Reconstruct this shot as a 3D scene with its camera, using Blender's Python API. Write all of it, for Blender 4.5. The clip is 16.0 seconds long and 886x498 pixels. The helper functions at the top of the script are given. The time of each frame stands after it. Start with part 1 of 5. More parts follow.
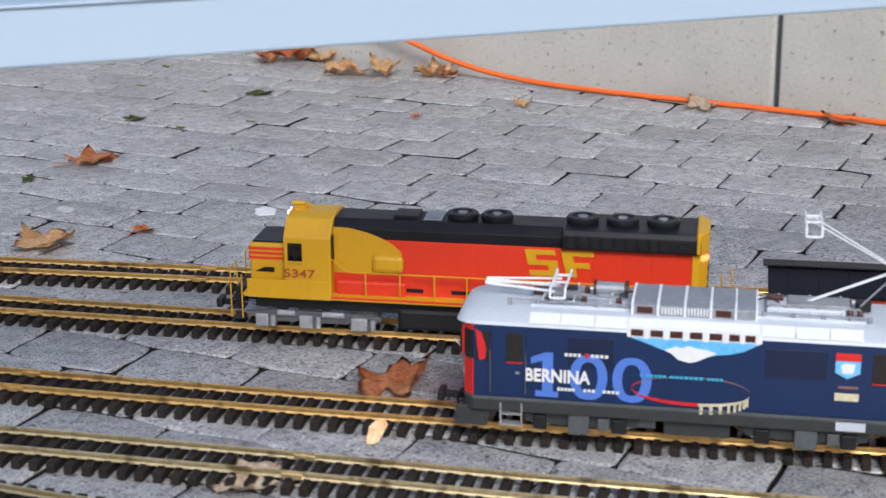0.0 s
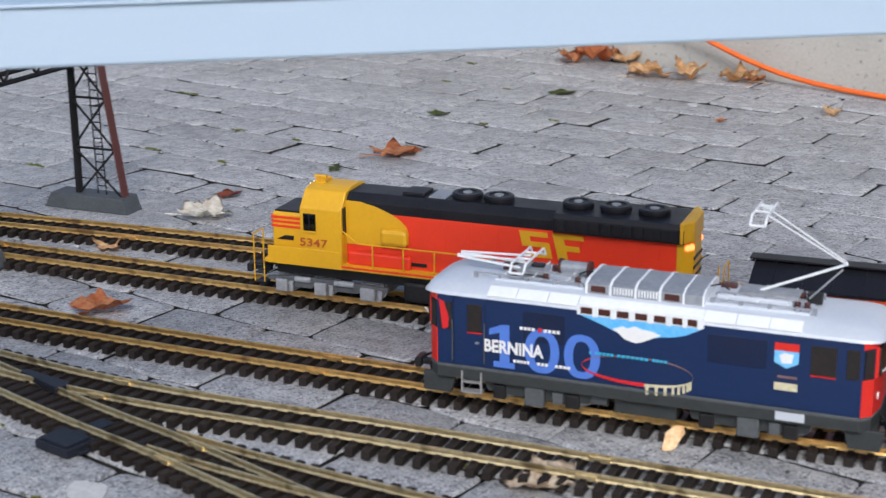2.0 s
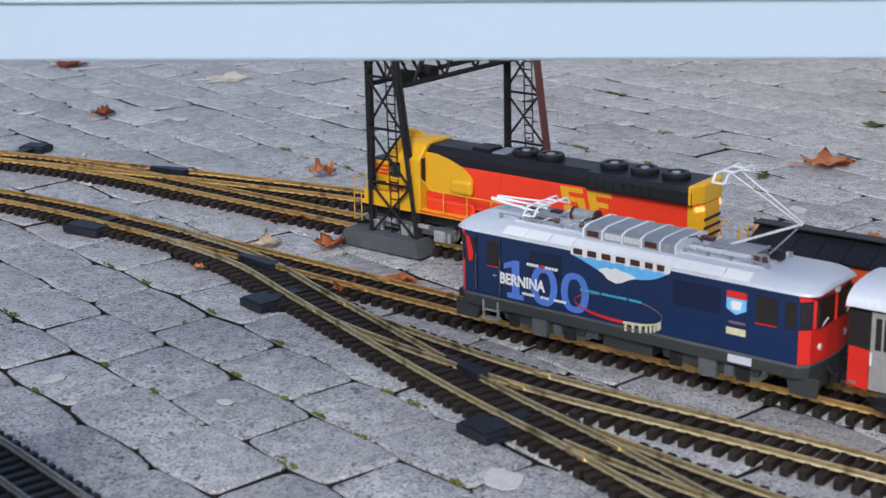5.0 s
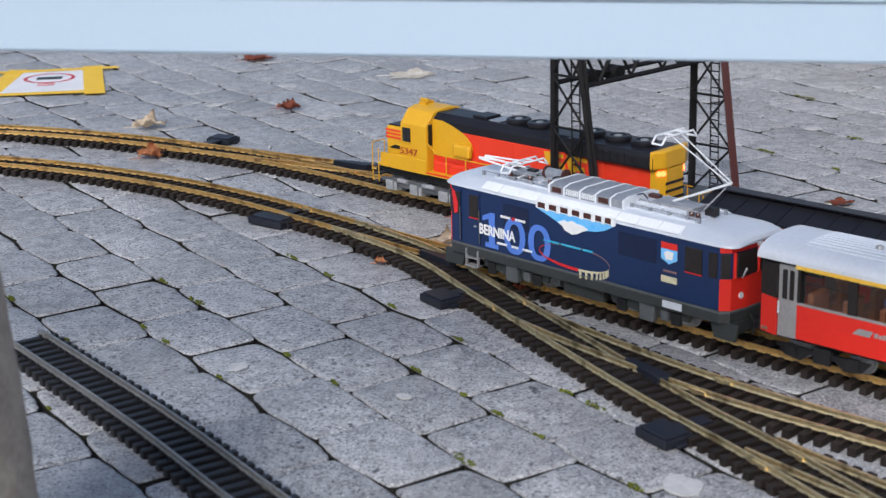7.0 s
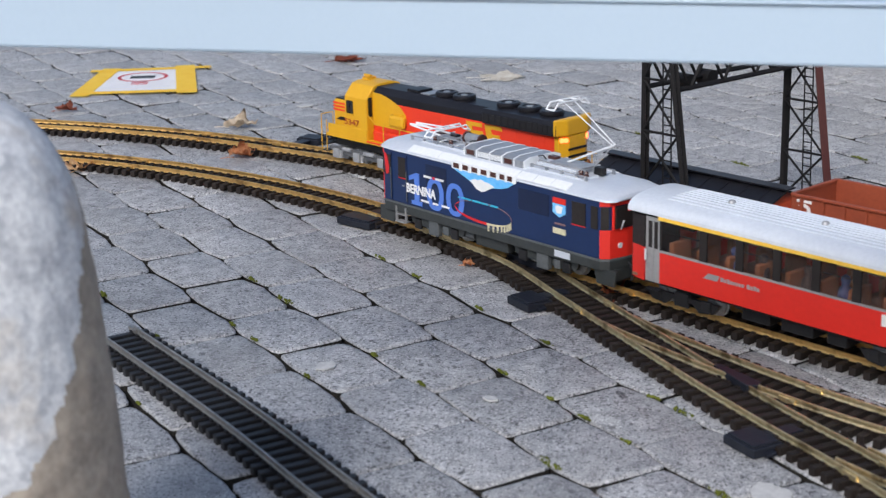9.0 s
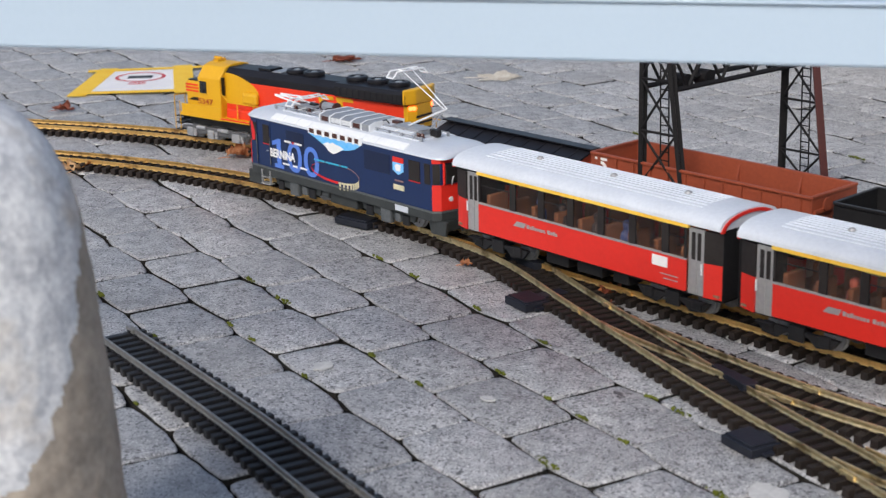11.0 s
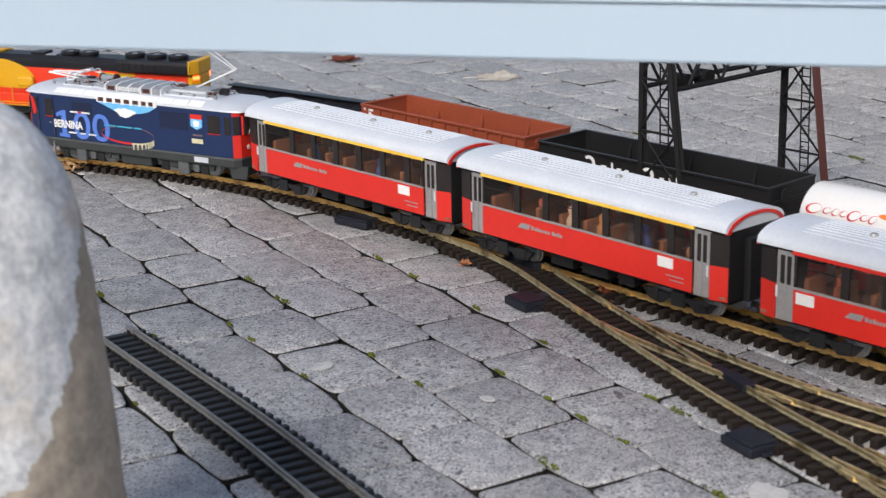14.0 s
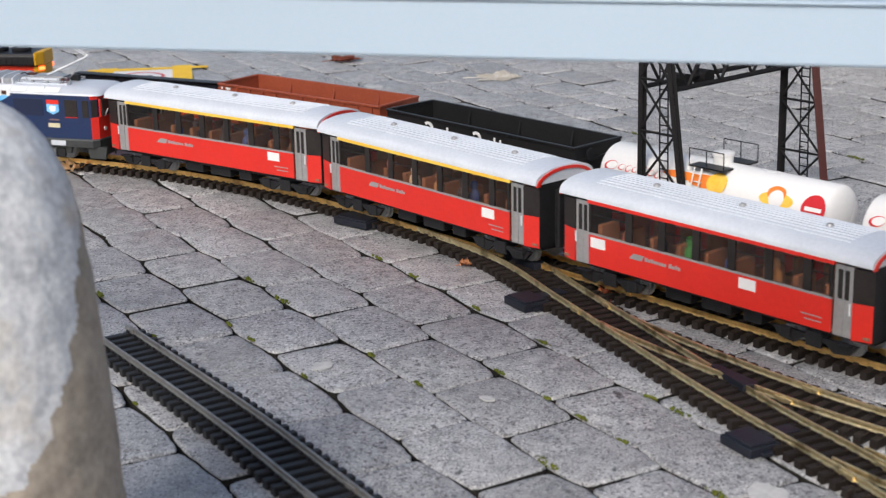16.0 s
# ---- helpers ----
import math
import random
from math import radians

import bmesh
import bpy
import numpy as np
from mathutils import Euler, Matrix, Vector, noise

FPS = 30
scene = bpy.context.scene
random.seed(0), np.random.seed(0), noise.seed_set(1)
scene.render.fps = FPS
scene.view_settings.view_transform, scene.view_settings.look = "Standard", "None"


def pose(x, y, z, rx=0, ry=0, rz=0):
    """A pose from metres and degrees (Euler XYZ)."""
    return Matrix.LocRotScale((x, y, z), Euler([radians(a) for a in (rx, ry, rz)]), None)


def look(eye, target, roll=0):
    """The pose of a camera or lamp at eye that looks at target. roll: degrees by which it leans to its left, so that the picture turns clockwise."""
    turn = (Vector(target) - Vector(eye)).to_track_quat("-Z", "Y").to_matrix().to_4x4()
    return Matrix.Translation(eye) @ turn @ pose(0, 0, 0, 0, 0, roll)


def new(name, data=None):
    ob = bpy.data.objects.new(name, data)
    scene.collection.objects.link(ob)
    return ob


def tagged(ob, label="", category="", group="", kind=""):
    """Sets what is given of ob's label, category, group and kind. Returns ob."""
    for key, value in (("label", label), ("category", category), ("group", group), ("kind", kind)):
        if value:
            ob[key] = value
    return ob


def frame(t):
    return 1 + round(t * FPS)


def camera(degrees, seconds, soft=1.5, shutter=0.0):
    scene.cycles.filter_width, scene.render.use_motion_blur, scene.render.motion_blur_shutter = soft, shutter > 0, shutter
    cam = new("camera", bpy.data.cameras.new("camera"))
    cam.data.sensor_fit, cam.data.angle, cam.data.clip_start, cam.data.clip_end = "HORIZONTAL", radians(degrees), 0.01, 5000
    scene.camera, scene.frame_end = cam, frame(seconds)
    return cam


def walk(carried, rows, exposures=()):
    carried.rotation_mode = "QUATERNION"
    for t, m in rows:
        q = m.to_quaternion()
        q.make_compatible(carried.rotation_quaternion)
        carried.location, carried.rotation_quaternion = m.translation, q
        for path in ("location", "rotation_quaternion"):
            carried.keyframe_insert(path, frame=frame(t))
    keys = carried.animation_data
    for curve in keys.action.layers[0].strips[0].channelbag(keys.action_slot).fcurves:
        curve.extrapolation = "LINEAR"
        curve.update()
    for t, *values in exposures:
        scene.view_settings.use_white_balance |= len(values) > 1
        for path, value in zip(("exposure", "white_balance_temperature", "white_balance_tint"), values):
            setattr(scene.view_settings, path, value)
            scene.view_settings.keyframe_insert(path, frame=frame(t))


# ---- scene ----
# Garden-railway show on a paved yard: two model trains, a gantry, a barrier rail and a granite bollard.
cam = camera(30.2, 16.0, soft=1.3, shutter=0.35)
cam.data.dof.use_dof = True
cam.data.dof.focus_distance = 2.6
cam.data.dof.aperture_fstop = 10.0
PATH = [
    (0.0, pose(0.0246, -0.0338, 0.7516, 72.643, 0.344, -34.589)),
    (0.5, pose(0.0243, -0.0308, 0.7511, 72.662, 0.491, -32.325)),
    (1.0, pose(0.0156, -0.0246, 0.7511, 72.687, 0.349, -30.272)),
    (1.5, pose(0.0174, -0.0128, 0.7445, 72.787, 0.525, -26.895)),
    (2.0, pose(0.0154, -0.0089, 0.7418, 72.838, 0.581, -24.240)),
    (2.5, pose(0.0095, -0.0035, 0.7404, 72.882, 0.638, -21.447)),
    (3.0, pose(0.0096, -0.0020, 0.7401, 72.907, 0.781, -18.821)),
    (3.5, pose(0.0048, 0.0017, 0.7381, 72.971, 0.765, -16.849)),
    (4.0, pose(-0.0025, 0.0038, 0.7390, 73.008, 0.700, -14.298)),
    (4.5, pose(-0.0026, 0.0070, 0.7366, 73.099, 0.895, -11.727)),
    (7.0, pose(-0.0158, 0.0160, 0.7345, 73.259, 1.198, -3.365)),
    (7.5, pose(-0.0203, 0.0184, 0.7335, 73.303, 1.185, -1.672)),
    (8.0, pose(-0.0211, 0.0169, 0.7347, 73.332, 1.260, -0.249)),
    (8.5, pose(-0.0193, 0.0175, 0.7338, 73.385, 1.238, -0.135)),
    (9.0, pose(-0.0199, 0.0174, 0.7337, 73.415, 1.199, -0.257)),
    (11.5, pose(-0.0197, 0.0178, 0.7339, 73.404, 1.194, -0.340)),
    (16.0, pose(-0.0197, 0.0178, 0.7339, 73.404, 1.194, -0.365)),
]
walk(cam, PATH, [(0.0, 0.22, 6080, 10), (3.5, 0.24, 6050, 10), (7.0, 0.24, 6120, 10), (9.0, 0.24, 6220, 10), (11.5, 0.25, 6560, 10), (16.0, 0.28, 6680, 10)])

# ---- light: bright overcast sky with a weak, wide sun ----
world = bpy.data.worlds.new("world")
scene.world = world
world.use_nodes = True
wn = world.node_tree.nodes
sky = wn.new("ShaderNodeTexSky")
sky.sky_type = "NISHITA"
sky.sun_disc = False
sky.sun_elevation = radians(40)
sky.sun_rotation = radians(203)
sky.air_density, sky.dust_density, sky.ozone_density = 1.0, 3.0, 1.0
wn["Background"].inputs["Strength"].default_value = 0.12
world.node_tree.links.new(sky.outputs["Color"], wn["Background"].inputs["Color"])
sun = new("sun", bpy.data.lights.new("sun", "SUN"))
sun.data.energy = 1.85
sun.data.angle = radians(16)
sun.data.color = (1.0, 0.97, 0.93)
sun.matrix_world = look((0, 0, 5), (0.30, 0.70, 4.36))

# ---- materials ----
def surface(name, a, b=None, scale=20.0, rough=0.5, metal=0.0, bump=0.0, fine=180.0, mix=(0.35, 0.65), spec=0.5,
            wear=None, wear_at=(0.62, 0.72), wear_scale=35.0, per_piece=0.0, flecks=False, coords="Object"):
    """Two-scale noise colour, grain bump and patches of wear on a plain base."""
    m = bpy.data.materials.new(name)
    m.use_nodes = True
    nt = m.node_tree
    bs = nt.nodes["Principled BSDF"]
    bs.inputs["Roughness"].default_value, bs.inputs["Metallic"].default_value = rough, metal
    bs.inputs["Specular IOR Level"].default_value = spec
    co = nt.nodes.new("ShaderNodeNewGeometry" if coords == "Position" else "ShaderNodeTexCoord").outputs[coords]
    if b is None:
        b = tuple(c * 0.82 for c in a)

    def noise_at(sc, detail):
        n = nt.nodes.new("ShaderNodeTexNoise")
        n.inputs["Scale"].default_value, n.inputs["Detail"].default_value = sc, detail
        nt.links.new(co, n.inputs["Vector"])
        return n.outputs["Fac"]

    def ramp(fac, lo, hi):
        r = nt.nodes.new("ShaderNodeMapRange")
        r.inputs["From Min"].default_value, r.inputs["From Max"].default_value = lo, hi
        nt.links.new(fac, r.inputs["Value"])
        return r.outputs["Result"]

    def blend(fac, x, y):
        k = nt.nodes.new("ShaderNodeMix")
        k.data_type = "RGBA"
        nt.links.new(fac, k.inputs["Factor"])
        for sock, v in ((k.inputs["A"], x), (k.inputs["B"], y)):
            if isinstance(v, tuple):
                sock.default_value = (*v, 1)
            else:
                nt.links.new(v, sock)
        return k.outputs["Result"]

    big, small = noise_at(scale, 4), noise_at(fine, 3)
    add = nt.nodes.new("ShaderNodeMath")
    add.operation = "MULTIPLY_ADD"
    add.inputs[1].default_value = 0.5
    half = nt.nodes.new("ShaderNodeMath")
    half.operation = "MULTIPLY"
    half.inputs[1].default_value = 0.5
    nt.links.new(small, half.inputs[0])
    nt.links.new(big, add.inputs[0])
    nt.links.new(half.outputs[0], add.inputs[2])
    col = blend(ramp(add.outputs[0], *mix), a, b)
    if wear:
        col = blend(ramp(noise_at(wear_scale, 5), *wear_at), col, wear)
    if flecks:
        col = blend(ramp(noise_at(330.0, 2), 0.56, 0.68), col, (0.66, 0.655, 0.65))
        col = blend(ramp(noise_at(250.0, 2), 0.56, 0.64), col, (0.075, 0.075, 0.078))
        col = blend(ramp(noise_at(95.0, 3), 0.66, 0.72), col, (0.05, 0.05, 0.052))
        col = blend(ramp(noise_at(5.0, 4), 0.52, 0.90), col, (0.20, 0.20, 0.205))
    if per_piece:
        info = nt.nodes.new("ShaderNodeObjectInfo")
        geo = nt.nodes.new("ShaderNodeNewGeometry")
        s = nt.nodes.new("ShaderNodeMath")
        s.operation = "ADD"
        nt.links.new(info.outputs["Random"], s.inputs[0])
        nt.links.new(geo.outputs["Random Per Island"], s.inputs[1])
        fr = nt.nodes.new("ShaderNodeMath")
        fr.operation = "FRACT"
        nt.links.new(s.outputs[0], fr.inputs[0])
        v = nt.nodes.new("ShaderNodeMapRange")
        v.inputs["To Min"].default_value, v.inputs["To Max"].default_value = 1 - per_piece, 1 + per_piece
        nt.links.new(fr.outputs[0], v.inputs["Value"])
        hs = nt.nodes.new("ShaderNodeHueSaturation")
        nt.links.new(v.outputs["Result"], hs.inputs["Value"])
        nt.links.new(col, hs.inputs["Color"])
        col = hs.outputs["Color"]
    nt.links.new(col, bs.inputs["Base Color"])
    rr = nt.nodes.new("ShaderNodeMapRange")
    rr.inputs["To Min"].default_value, rr.inputs["To Max"].default_value = max(rough - 0.08, 0.02), min(rough + 0.1, 1)
    nt.links.new(big, rr.inputs["Value"])
    nt.links.new(rr.outputs["Result"], bs.inputs["Roughness"])
    if bump:
        bp = nt.nodes.new("ShaderNodeBump")
        bp.inputs["Strength"].default_value, bp.inputs["Distance"].default_value = bump, 0.002
        nt.links.new(add.outputs[0], bp.inputs["Height"])
        nt.links.new(bp.outputs["Normal"], bs.inputs["Normal"])
    return m


def glowing(name, color, strength):
    m = bpy.data.materials.new(name)
    m.use_nodes = True
    bs = m.node_tree.nodes["Principled BSDF"]
    bs.inputs["Base Color"].default_value = (*color, 1)
    bs.inputs["Emission Color"].default_value = (*color, 1)
    bs.inputs["Emission Strength"].default_value = strength
    return m


def tinted_glass(name, tint, gloss=0.12):
    m = bpy.data.materials.new(name)
    m.use_nodes = True
    nt = m.node_tree
    nt.nodes.remove(nt.nodes["Principled BSDF"])
    tr, gl, mx = (nt.nodes.new("ShaderNode" + n) for n in ("BsdfTransparent", "BsdfGlossy", "MixShader"))
    tr.inputs["Color"].default_value = (*tint, 1)
    gl.inputs["Roughness"].default_value = 0.06
    mx.inputs[0].default_value = gloss
    nt.links.new(tr.outputs[0], mx.inputs[1])
    nt.links.new(gl.outputs[0], mx.inputs[2])
    nt.links.new(mx.outputs[0], nt.nodes["Material Output"].inputs["Surface"])
    return m


PAVER = surface("paver_concrete", (0.49, 0.492, 0.50), (0.21, 0.211, 0.217), 42, 0.50, bump=1.0, fine=420, mix=(0.36, 0.62), spec=0.7,
                wear=(0.06, 0.06, 0.063), wear_at=(0.66, 0.70), wear_scale=46, per_piece=0.12, flecks=True, coords="Position")
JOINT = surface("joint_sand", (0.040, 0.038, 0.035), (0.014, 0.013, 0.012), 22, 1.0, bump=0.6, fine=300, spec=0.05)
MOSS = surface("moss", (0.15, 0.17, 0.03), (0.07, 0.08, 0.016), 60, 1.0, bump=1.0, fine=500, spec=0.1)
BRASS = surface("rail_brass", (0.86, 0.58, 0.22), (0.60, 0.36, 0.12), 40, 0.44, 0.9, wear=(0.36, 0.21, 0.08), wear_at=(0.56, 0.66), wear_scale=30)
OLD_BRASS = surface("dull_brass", (0.88, 0.74, 0.44), (0.62, 0.48, 0.25), 40, 0.42, 0.9, wear=(0.32, 0.24, 0.12), wear_at=(0.56, 0.66), wear_scale=30)
STEEL = surface("rail_steel", (0.34, 0.33, 0.32), (0.2, 0.195, 0.19), 25, 0.4, 0.6)
TIE = surface("sleeper_plastic", (0.024, 0.017, 0.014), (0.013, 0.010, 0.009), 60, 0.6, bump=0.5, fine=400, per_piece=0.2, spec=0.28)
BLACK = surface("black_plastic", (0.012, 0.012, 0.014), (0.02, 0.02, 0.022), 40, 0.45, bump=0.1, spec=0.28)
SWITCHBOX = surface("switch_plastic", (0.009, 0.011, 0.018), (0.016, 0.018, 0.026), 40, 0.45, bump=0.2, spec=0.28)
RAILPAINT = surface("barrier_paint", (0.435, 0.545, 0.66), (0.42, 0.53, 0.645), 4, 0.45, bump=0.02)
GRANITE = surface("granite", (0.72, 0.74, 0.76), (0.38, 0.40, 0.44), 34, 0.8, bump=0.9, fine=150, mix=(0.36, 0.64),
                  wear=(0.55, 0.47, 0.37), wear_at=(0.52, 0.7), wear_scale=9)
SANDSTONE = surface("brown_cut_stone", (0.40, 0.35, 0.29), (0.25, 0.215, 0.18), 26, 0.9, bump=0.4, fine=150)
CONCRETE = surface("wall_concrete", (0.50, 0.485, 0.44), (0.42, 0.405, 0.37), 8, 0.95, bump=0.7, fine=120,
                   wear=(0.20, 0.19, 0.17), wear_at=(0.60, 0.74), wear_scale=70)
CABLE = surface("orange_cable", (0.85, 0.16, 0.02), (0.75, 0.13, 0.02), 20, 0.45)
YELLOW = surface("warm_yellow_paint", (0.66, 0.36, 0.012), (0.62, 0.33, 0.01), 30, 0.38, bump=0.03)
RED = surface("scarlet_paint", (0.72, 0.045, 0.015), (0.68, 0.04, 0.014), 20, 0.38, bump=0.03)
ROOFBLACK = surface("roof_black", (0.009, 0.009, 0.012), (0.015, 0.015, 0.019), 30, 0.38, bump=0.1, spec=0.28)
SILVER = surface("truck_silver", (0.42, 0.43, 0.45), (0.27, 0.28, 0.30), 40, 0.4, 0.35, bump=0.2)
TRUCKGREY = surface("truck_grey", (0.13, 0.135, 0.145), (0.08, 0.085, 0.092), 60, 0.45, 0.3, bump=0.3)
NAVY = surface("navy_paint", (0.0095, 0.026, 0.090), (0.008, 0.022, 0.078), 20, 0.32, bump=0.02)
# darker copy of the navy: shade of recesses and door gaps as colour
NAVYDARK = surface("navy_recess_shade", (0.006, 0.014, 0.050), None, 20, 0.4)
LIGHTBLUE = surface("lettering_blue", (0.09, 0.20, 0.62), (0.08, 0.18, 0.58), 40, 0.4)
SKYBLUE = surface("print_sky_blue", (0.08, 0.42, 0.85), (0.22, 0.55, 0.9), 12, 0.4)
CYAN = surface("print_cyan", (0.05, 0.45, 0.7), None, 40, 0.4)
WHITE = surface("white_print", (0.8, 0.8, 0.8), (0.74, 0.75, 0.76), 60, 0.45)
CREAM = surface("print_cream", (0.66, 0.62, 0.42), (0.5, 0.46, 0.3), 60, 0.5)
BROWNPRINT = surface("print_brown", (0.22, 0.13, 0.13), None, 60, 0.5)
LOCOROOF = surface("roof_silver_white", (0.62, 0.66, 0.72), (0.56, 0.60, 0.67), 18, 0.34, 0.15, bump=0.04)
ROOFPANEL = surface("roof_panel_white", (0.78, 0.80, 0.82), (0.70, 0.73, 0.76), 18, 0.4, bump=0.03)
ROOFGREY = surface("roof_equipment_grey", (0.36, 0.38, 0.41), (0.26, 0.28, 0.31), 30, 0.4, 0.4, bump=0.1)
UNDERGREY = surface("underframe_grey", (0.036, 0.041, 0.042), (0.025, 0.029, 0.030), 30, 0.5, bump=0.15)
MIDGREY = surface("fitting_grey", (0.095, 0.105, 0.112), (0.065, 0.072, 0.078), 40, 0.5, bump=0.15)
INSULATOR = surface("insulator_brown", (0.07, 0.022, 0.016), None, 50, 0.3)
COACHRED = surface("coach_red", (0.68, 0.028, 0.018), (0.62, 0.024, 0.016), 20, 0.34, bump=0.02)
COACHROOF = surface("coach_roof_silver", (0.69, 0.73, 0.79), (0.60, 0.64, 0.70), 14, 0.36, 0.12, bump=0.05)
DOORGREY = surface("door_silver", (0.42, 0.42, 0.42), (0.34, 0.34, 0.35), 30, 0.42, 0.4)
WINDOWFRAME = surface("window_band_dark", (0.018, 0.015, 0.015), (0.028, 0.024, 0.023), 30, 0.4, spec=0.28)
SEATBROWN = surface("seat_brown", (0.30, 0.16, 0.10), (0.20, 0.10, 0.065), 40, 0.7)
GLASS = tinted_glass("coach_glass", (0.90, 0.79, 0.70), 0.05)
CABGLASS = tinted_glass("cab_glass", (0.22, 0.24, 0.27), 0.16)
OXIDE = surface("wagon_oxide_red", (0.30, 0.065, 0.028), (0.24, 0.05, 0.022), 18, 0.55, bump=0.15)
WAGONBLACK = surface("wagon_black", (0.012, 0.012, 0.013), (0.018, 0.018, 0.019), 18, 0.42, bump=0.12, spec=0.28)
BOXORANGE = surface("boxcar_orange", (0.72, 0.09, 0.02), (0.66, 0.08, 0.02), 20, 0.45, bump=0.05)
TANKWHITE = surface("tank_white", (0.80, 0.80, 0.79), (0.76, 0.76, 0.76), 10, 0.25, bump=0.02)
NUMBERRED = surface("number_rust_red", (0.42, 0.085, 0.02), None, 40, 0.45)
SIGNRED = surface("print_red", (0.62, 0.02, 0.025), None, 40, 0.4)
PRINTORANGE = surface("print_orange", (0.85, 0.25, 0.03), (0.8, 0.18, 0.03), 60, 0.4)
PRINTYELLOW = surface("print_yellow", (0.85, 0.48, 0.04), (0.9, 0.6, 0.1), 60, 0.4)
GANTRY = surface("gantry_black", (0.008, 0.008, 0.009), (0.014, 0.013, 0.014), 40, 0.7, spec=0.2)
GANTRYRED = surface("gantry_oxide", (0.065, 0.012, 0.011), None, 40, 0.5)
FOOT = surface("gantry_foot_grey", (0.075, 0.085, 0.095), (0.05, 0.057, 0.064), 30, 0.6, bump=0.2)
PAPER = surface("paper_white", (0.78, 0.78, 0.8), None, 8, 0.7)
TAPE = surface("yellow_tape", (0.85, 0.55, 0.02), (0.8, 0.48, 0.02), 25, 0.55, bump=0.3)
LAMPWHITE = glowing("lamp_white", (1.0, 0.95, 0.85), 4.0)
LAMPRED = glowing("lamp_red", (1.0, 0.12, 0.03), 5.0)

# ---- mesh helpers ----
def part(name, bm, material, parent=None, label="", smooth=False):
    me = bpy.data.meshes.new(name)
    bmesh.ops.recalc_face_normals(bm, faces=bm.faces[:])
    bm.to_mesh(me)
    bm.free()
    for m in material if isinstance(material, (list, tuple)) else (material,):
        me.materials.append(m)
    if smooth:
        for p in me.polygons:
            p.use_smooth = True
    ob = new(name, me)
    if parent:
        ob.parent = parent
    return tagged(ob, label)


def box(x0, x1, y0, y1, z0, z1, bevel=0.0, bm=None):
    b = bmesh.new()
    bmesh.ops.create_cube(b, size=1)
    for v in b.verts:
        v.co = Vector(((x0 + x1) / 2 + v.co.x * (x1 - x0), (y0 + y1) / 2 + v.co.y * (y1 - y0), (z0 + z1) / 2 + v.co.z * (z1 - z0)))
    if bevel:
        bmesh.ops.bevel(b, geom=b.edges[:], offset=bevel, segments=2, affect="EDGES", profile=0.5)
    return merge(bm, b)


def merge(bm, b):
    if bm is None:
        return b
    me = bpy.data.meshes.new("tmp")
    b.to_mesh(me)
    b.free()
    bm.from_mesh(me)
    bpy.data.meshes.remove(me)
    return bm


def rod(p, q, r, seg=8, bm=None, r2=None):
    b = bmesh.new()
    p, q = Vector(p), Vector(q)
    bmesh.ops.create_cone(b, cap_ends=True, segments=seg, radius1=r, radius2=r if r2 is None else r2, depth=(q - p).length)
    m = Matrix.Translation((p + q) / 2) @ (q - p).to_track_quat("Z", "Y").to_matrix().to_4x4()
    bmesh.ops.transform(b, matrix=m, verts=b.verts[:])
    return merge(bm, b)


def wire(points, r, bm=None, seg=6):
    for p, q in zip(points, points[1:]):
        bm = rod(p, q, r, seg, bm)
    return bm


def prism(outline, axis, lo, hi, bm=None, bevel=0.0):
    """Outline of 2D points drawn along an axis: x (y, z), y (x, z) or z (x, y)."""
    b = bmesh.new()
    def at(u, v, w):
        return {"x": (w, u, v), "y": (u, w, v), "z": (u, v, w)}[axis]
    f1 = [b.verts.new(at(u, v, lo)) for u, v in outline]
    f2 = [b.verts.new(at(u, v, hi)) for u, v in outline]
    b.faces.new(f1)
    b.faces.new(f2[::-1])
    for i in range(len(outline)):
        j = (i + 1) % len(outline)
        b.faces.new((f1[i], f1[j], f2[j], f2[i]))
    bmesh.ops.recalc_face_normals(b, faces=b.faces[:])
    if bevel:
        bmesh.ops.bevel(b, geom=b.edges[:], offset=bevel, segments=2, affect="EDGES", profile=0.5)
    return merge(bm, b)


def lathe(profile, seg=24, at=(0, 0, 0), turn=None, bm=None):
    """Profile of (radius, height) turned round z."""
    b = bmesh.new()
    rings = []
    for r, z in profile:
        rings.append([b.verts.new((max(r, 1e-5) * math.cos(2 * math.pi * k / seg), max(r, 1e-5) * math.sin(2 * math.pi * k / seg), z)) for k in range(seg)])
    for a, c in zip(rings, rings[1:]):
        for k in range(seg):
            b.faces.new((a[k], a[(k + 1) % seg], c[(k + 1) % seg], c[k]))
    b.faces.new(rings[0][::-1])
    b.faces.new(rings[-1])
    m = Matrix.Translation(at) @ (turn or Matrix.Identity(4))
    bmesh.ops.transform(b, matrix=m, verts=b.verts[:])
    return merge(bm, b)


def letters(text, size, x, y, z, extrude=0.0004, shear=0.0, bold=0.0):
    """Lettering on a side that faces +y, starting at x (reading towards -x)."""
    cu = bpy.data.curves.new("letters", "FONT")
    cu.body, cu.size, cu.extrude, cu.shear = text, size, extrude, shear
    cu.resolution_u, cu.offset = 3, bold
    tmp = new("letters", cu)
    dg = bpy.context.evaluated_depsgraph_get()
    me = bpy.data.meshes.new_from_object(tmp.evaluated_get(dg))
    bpy.data.objects.remove(tmp)
    b = bmesh.new()
    b.from_mesh(me)
    bpy.data.meshes.remove(me)
    bmesh.ops.transform(b, matrix=Matrix.Translation((x, y, z)) @ Euler((radians(90), 0, radians(180))).to_matrix().to_4x4(), verts=b.verts[:])
    return b


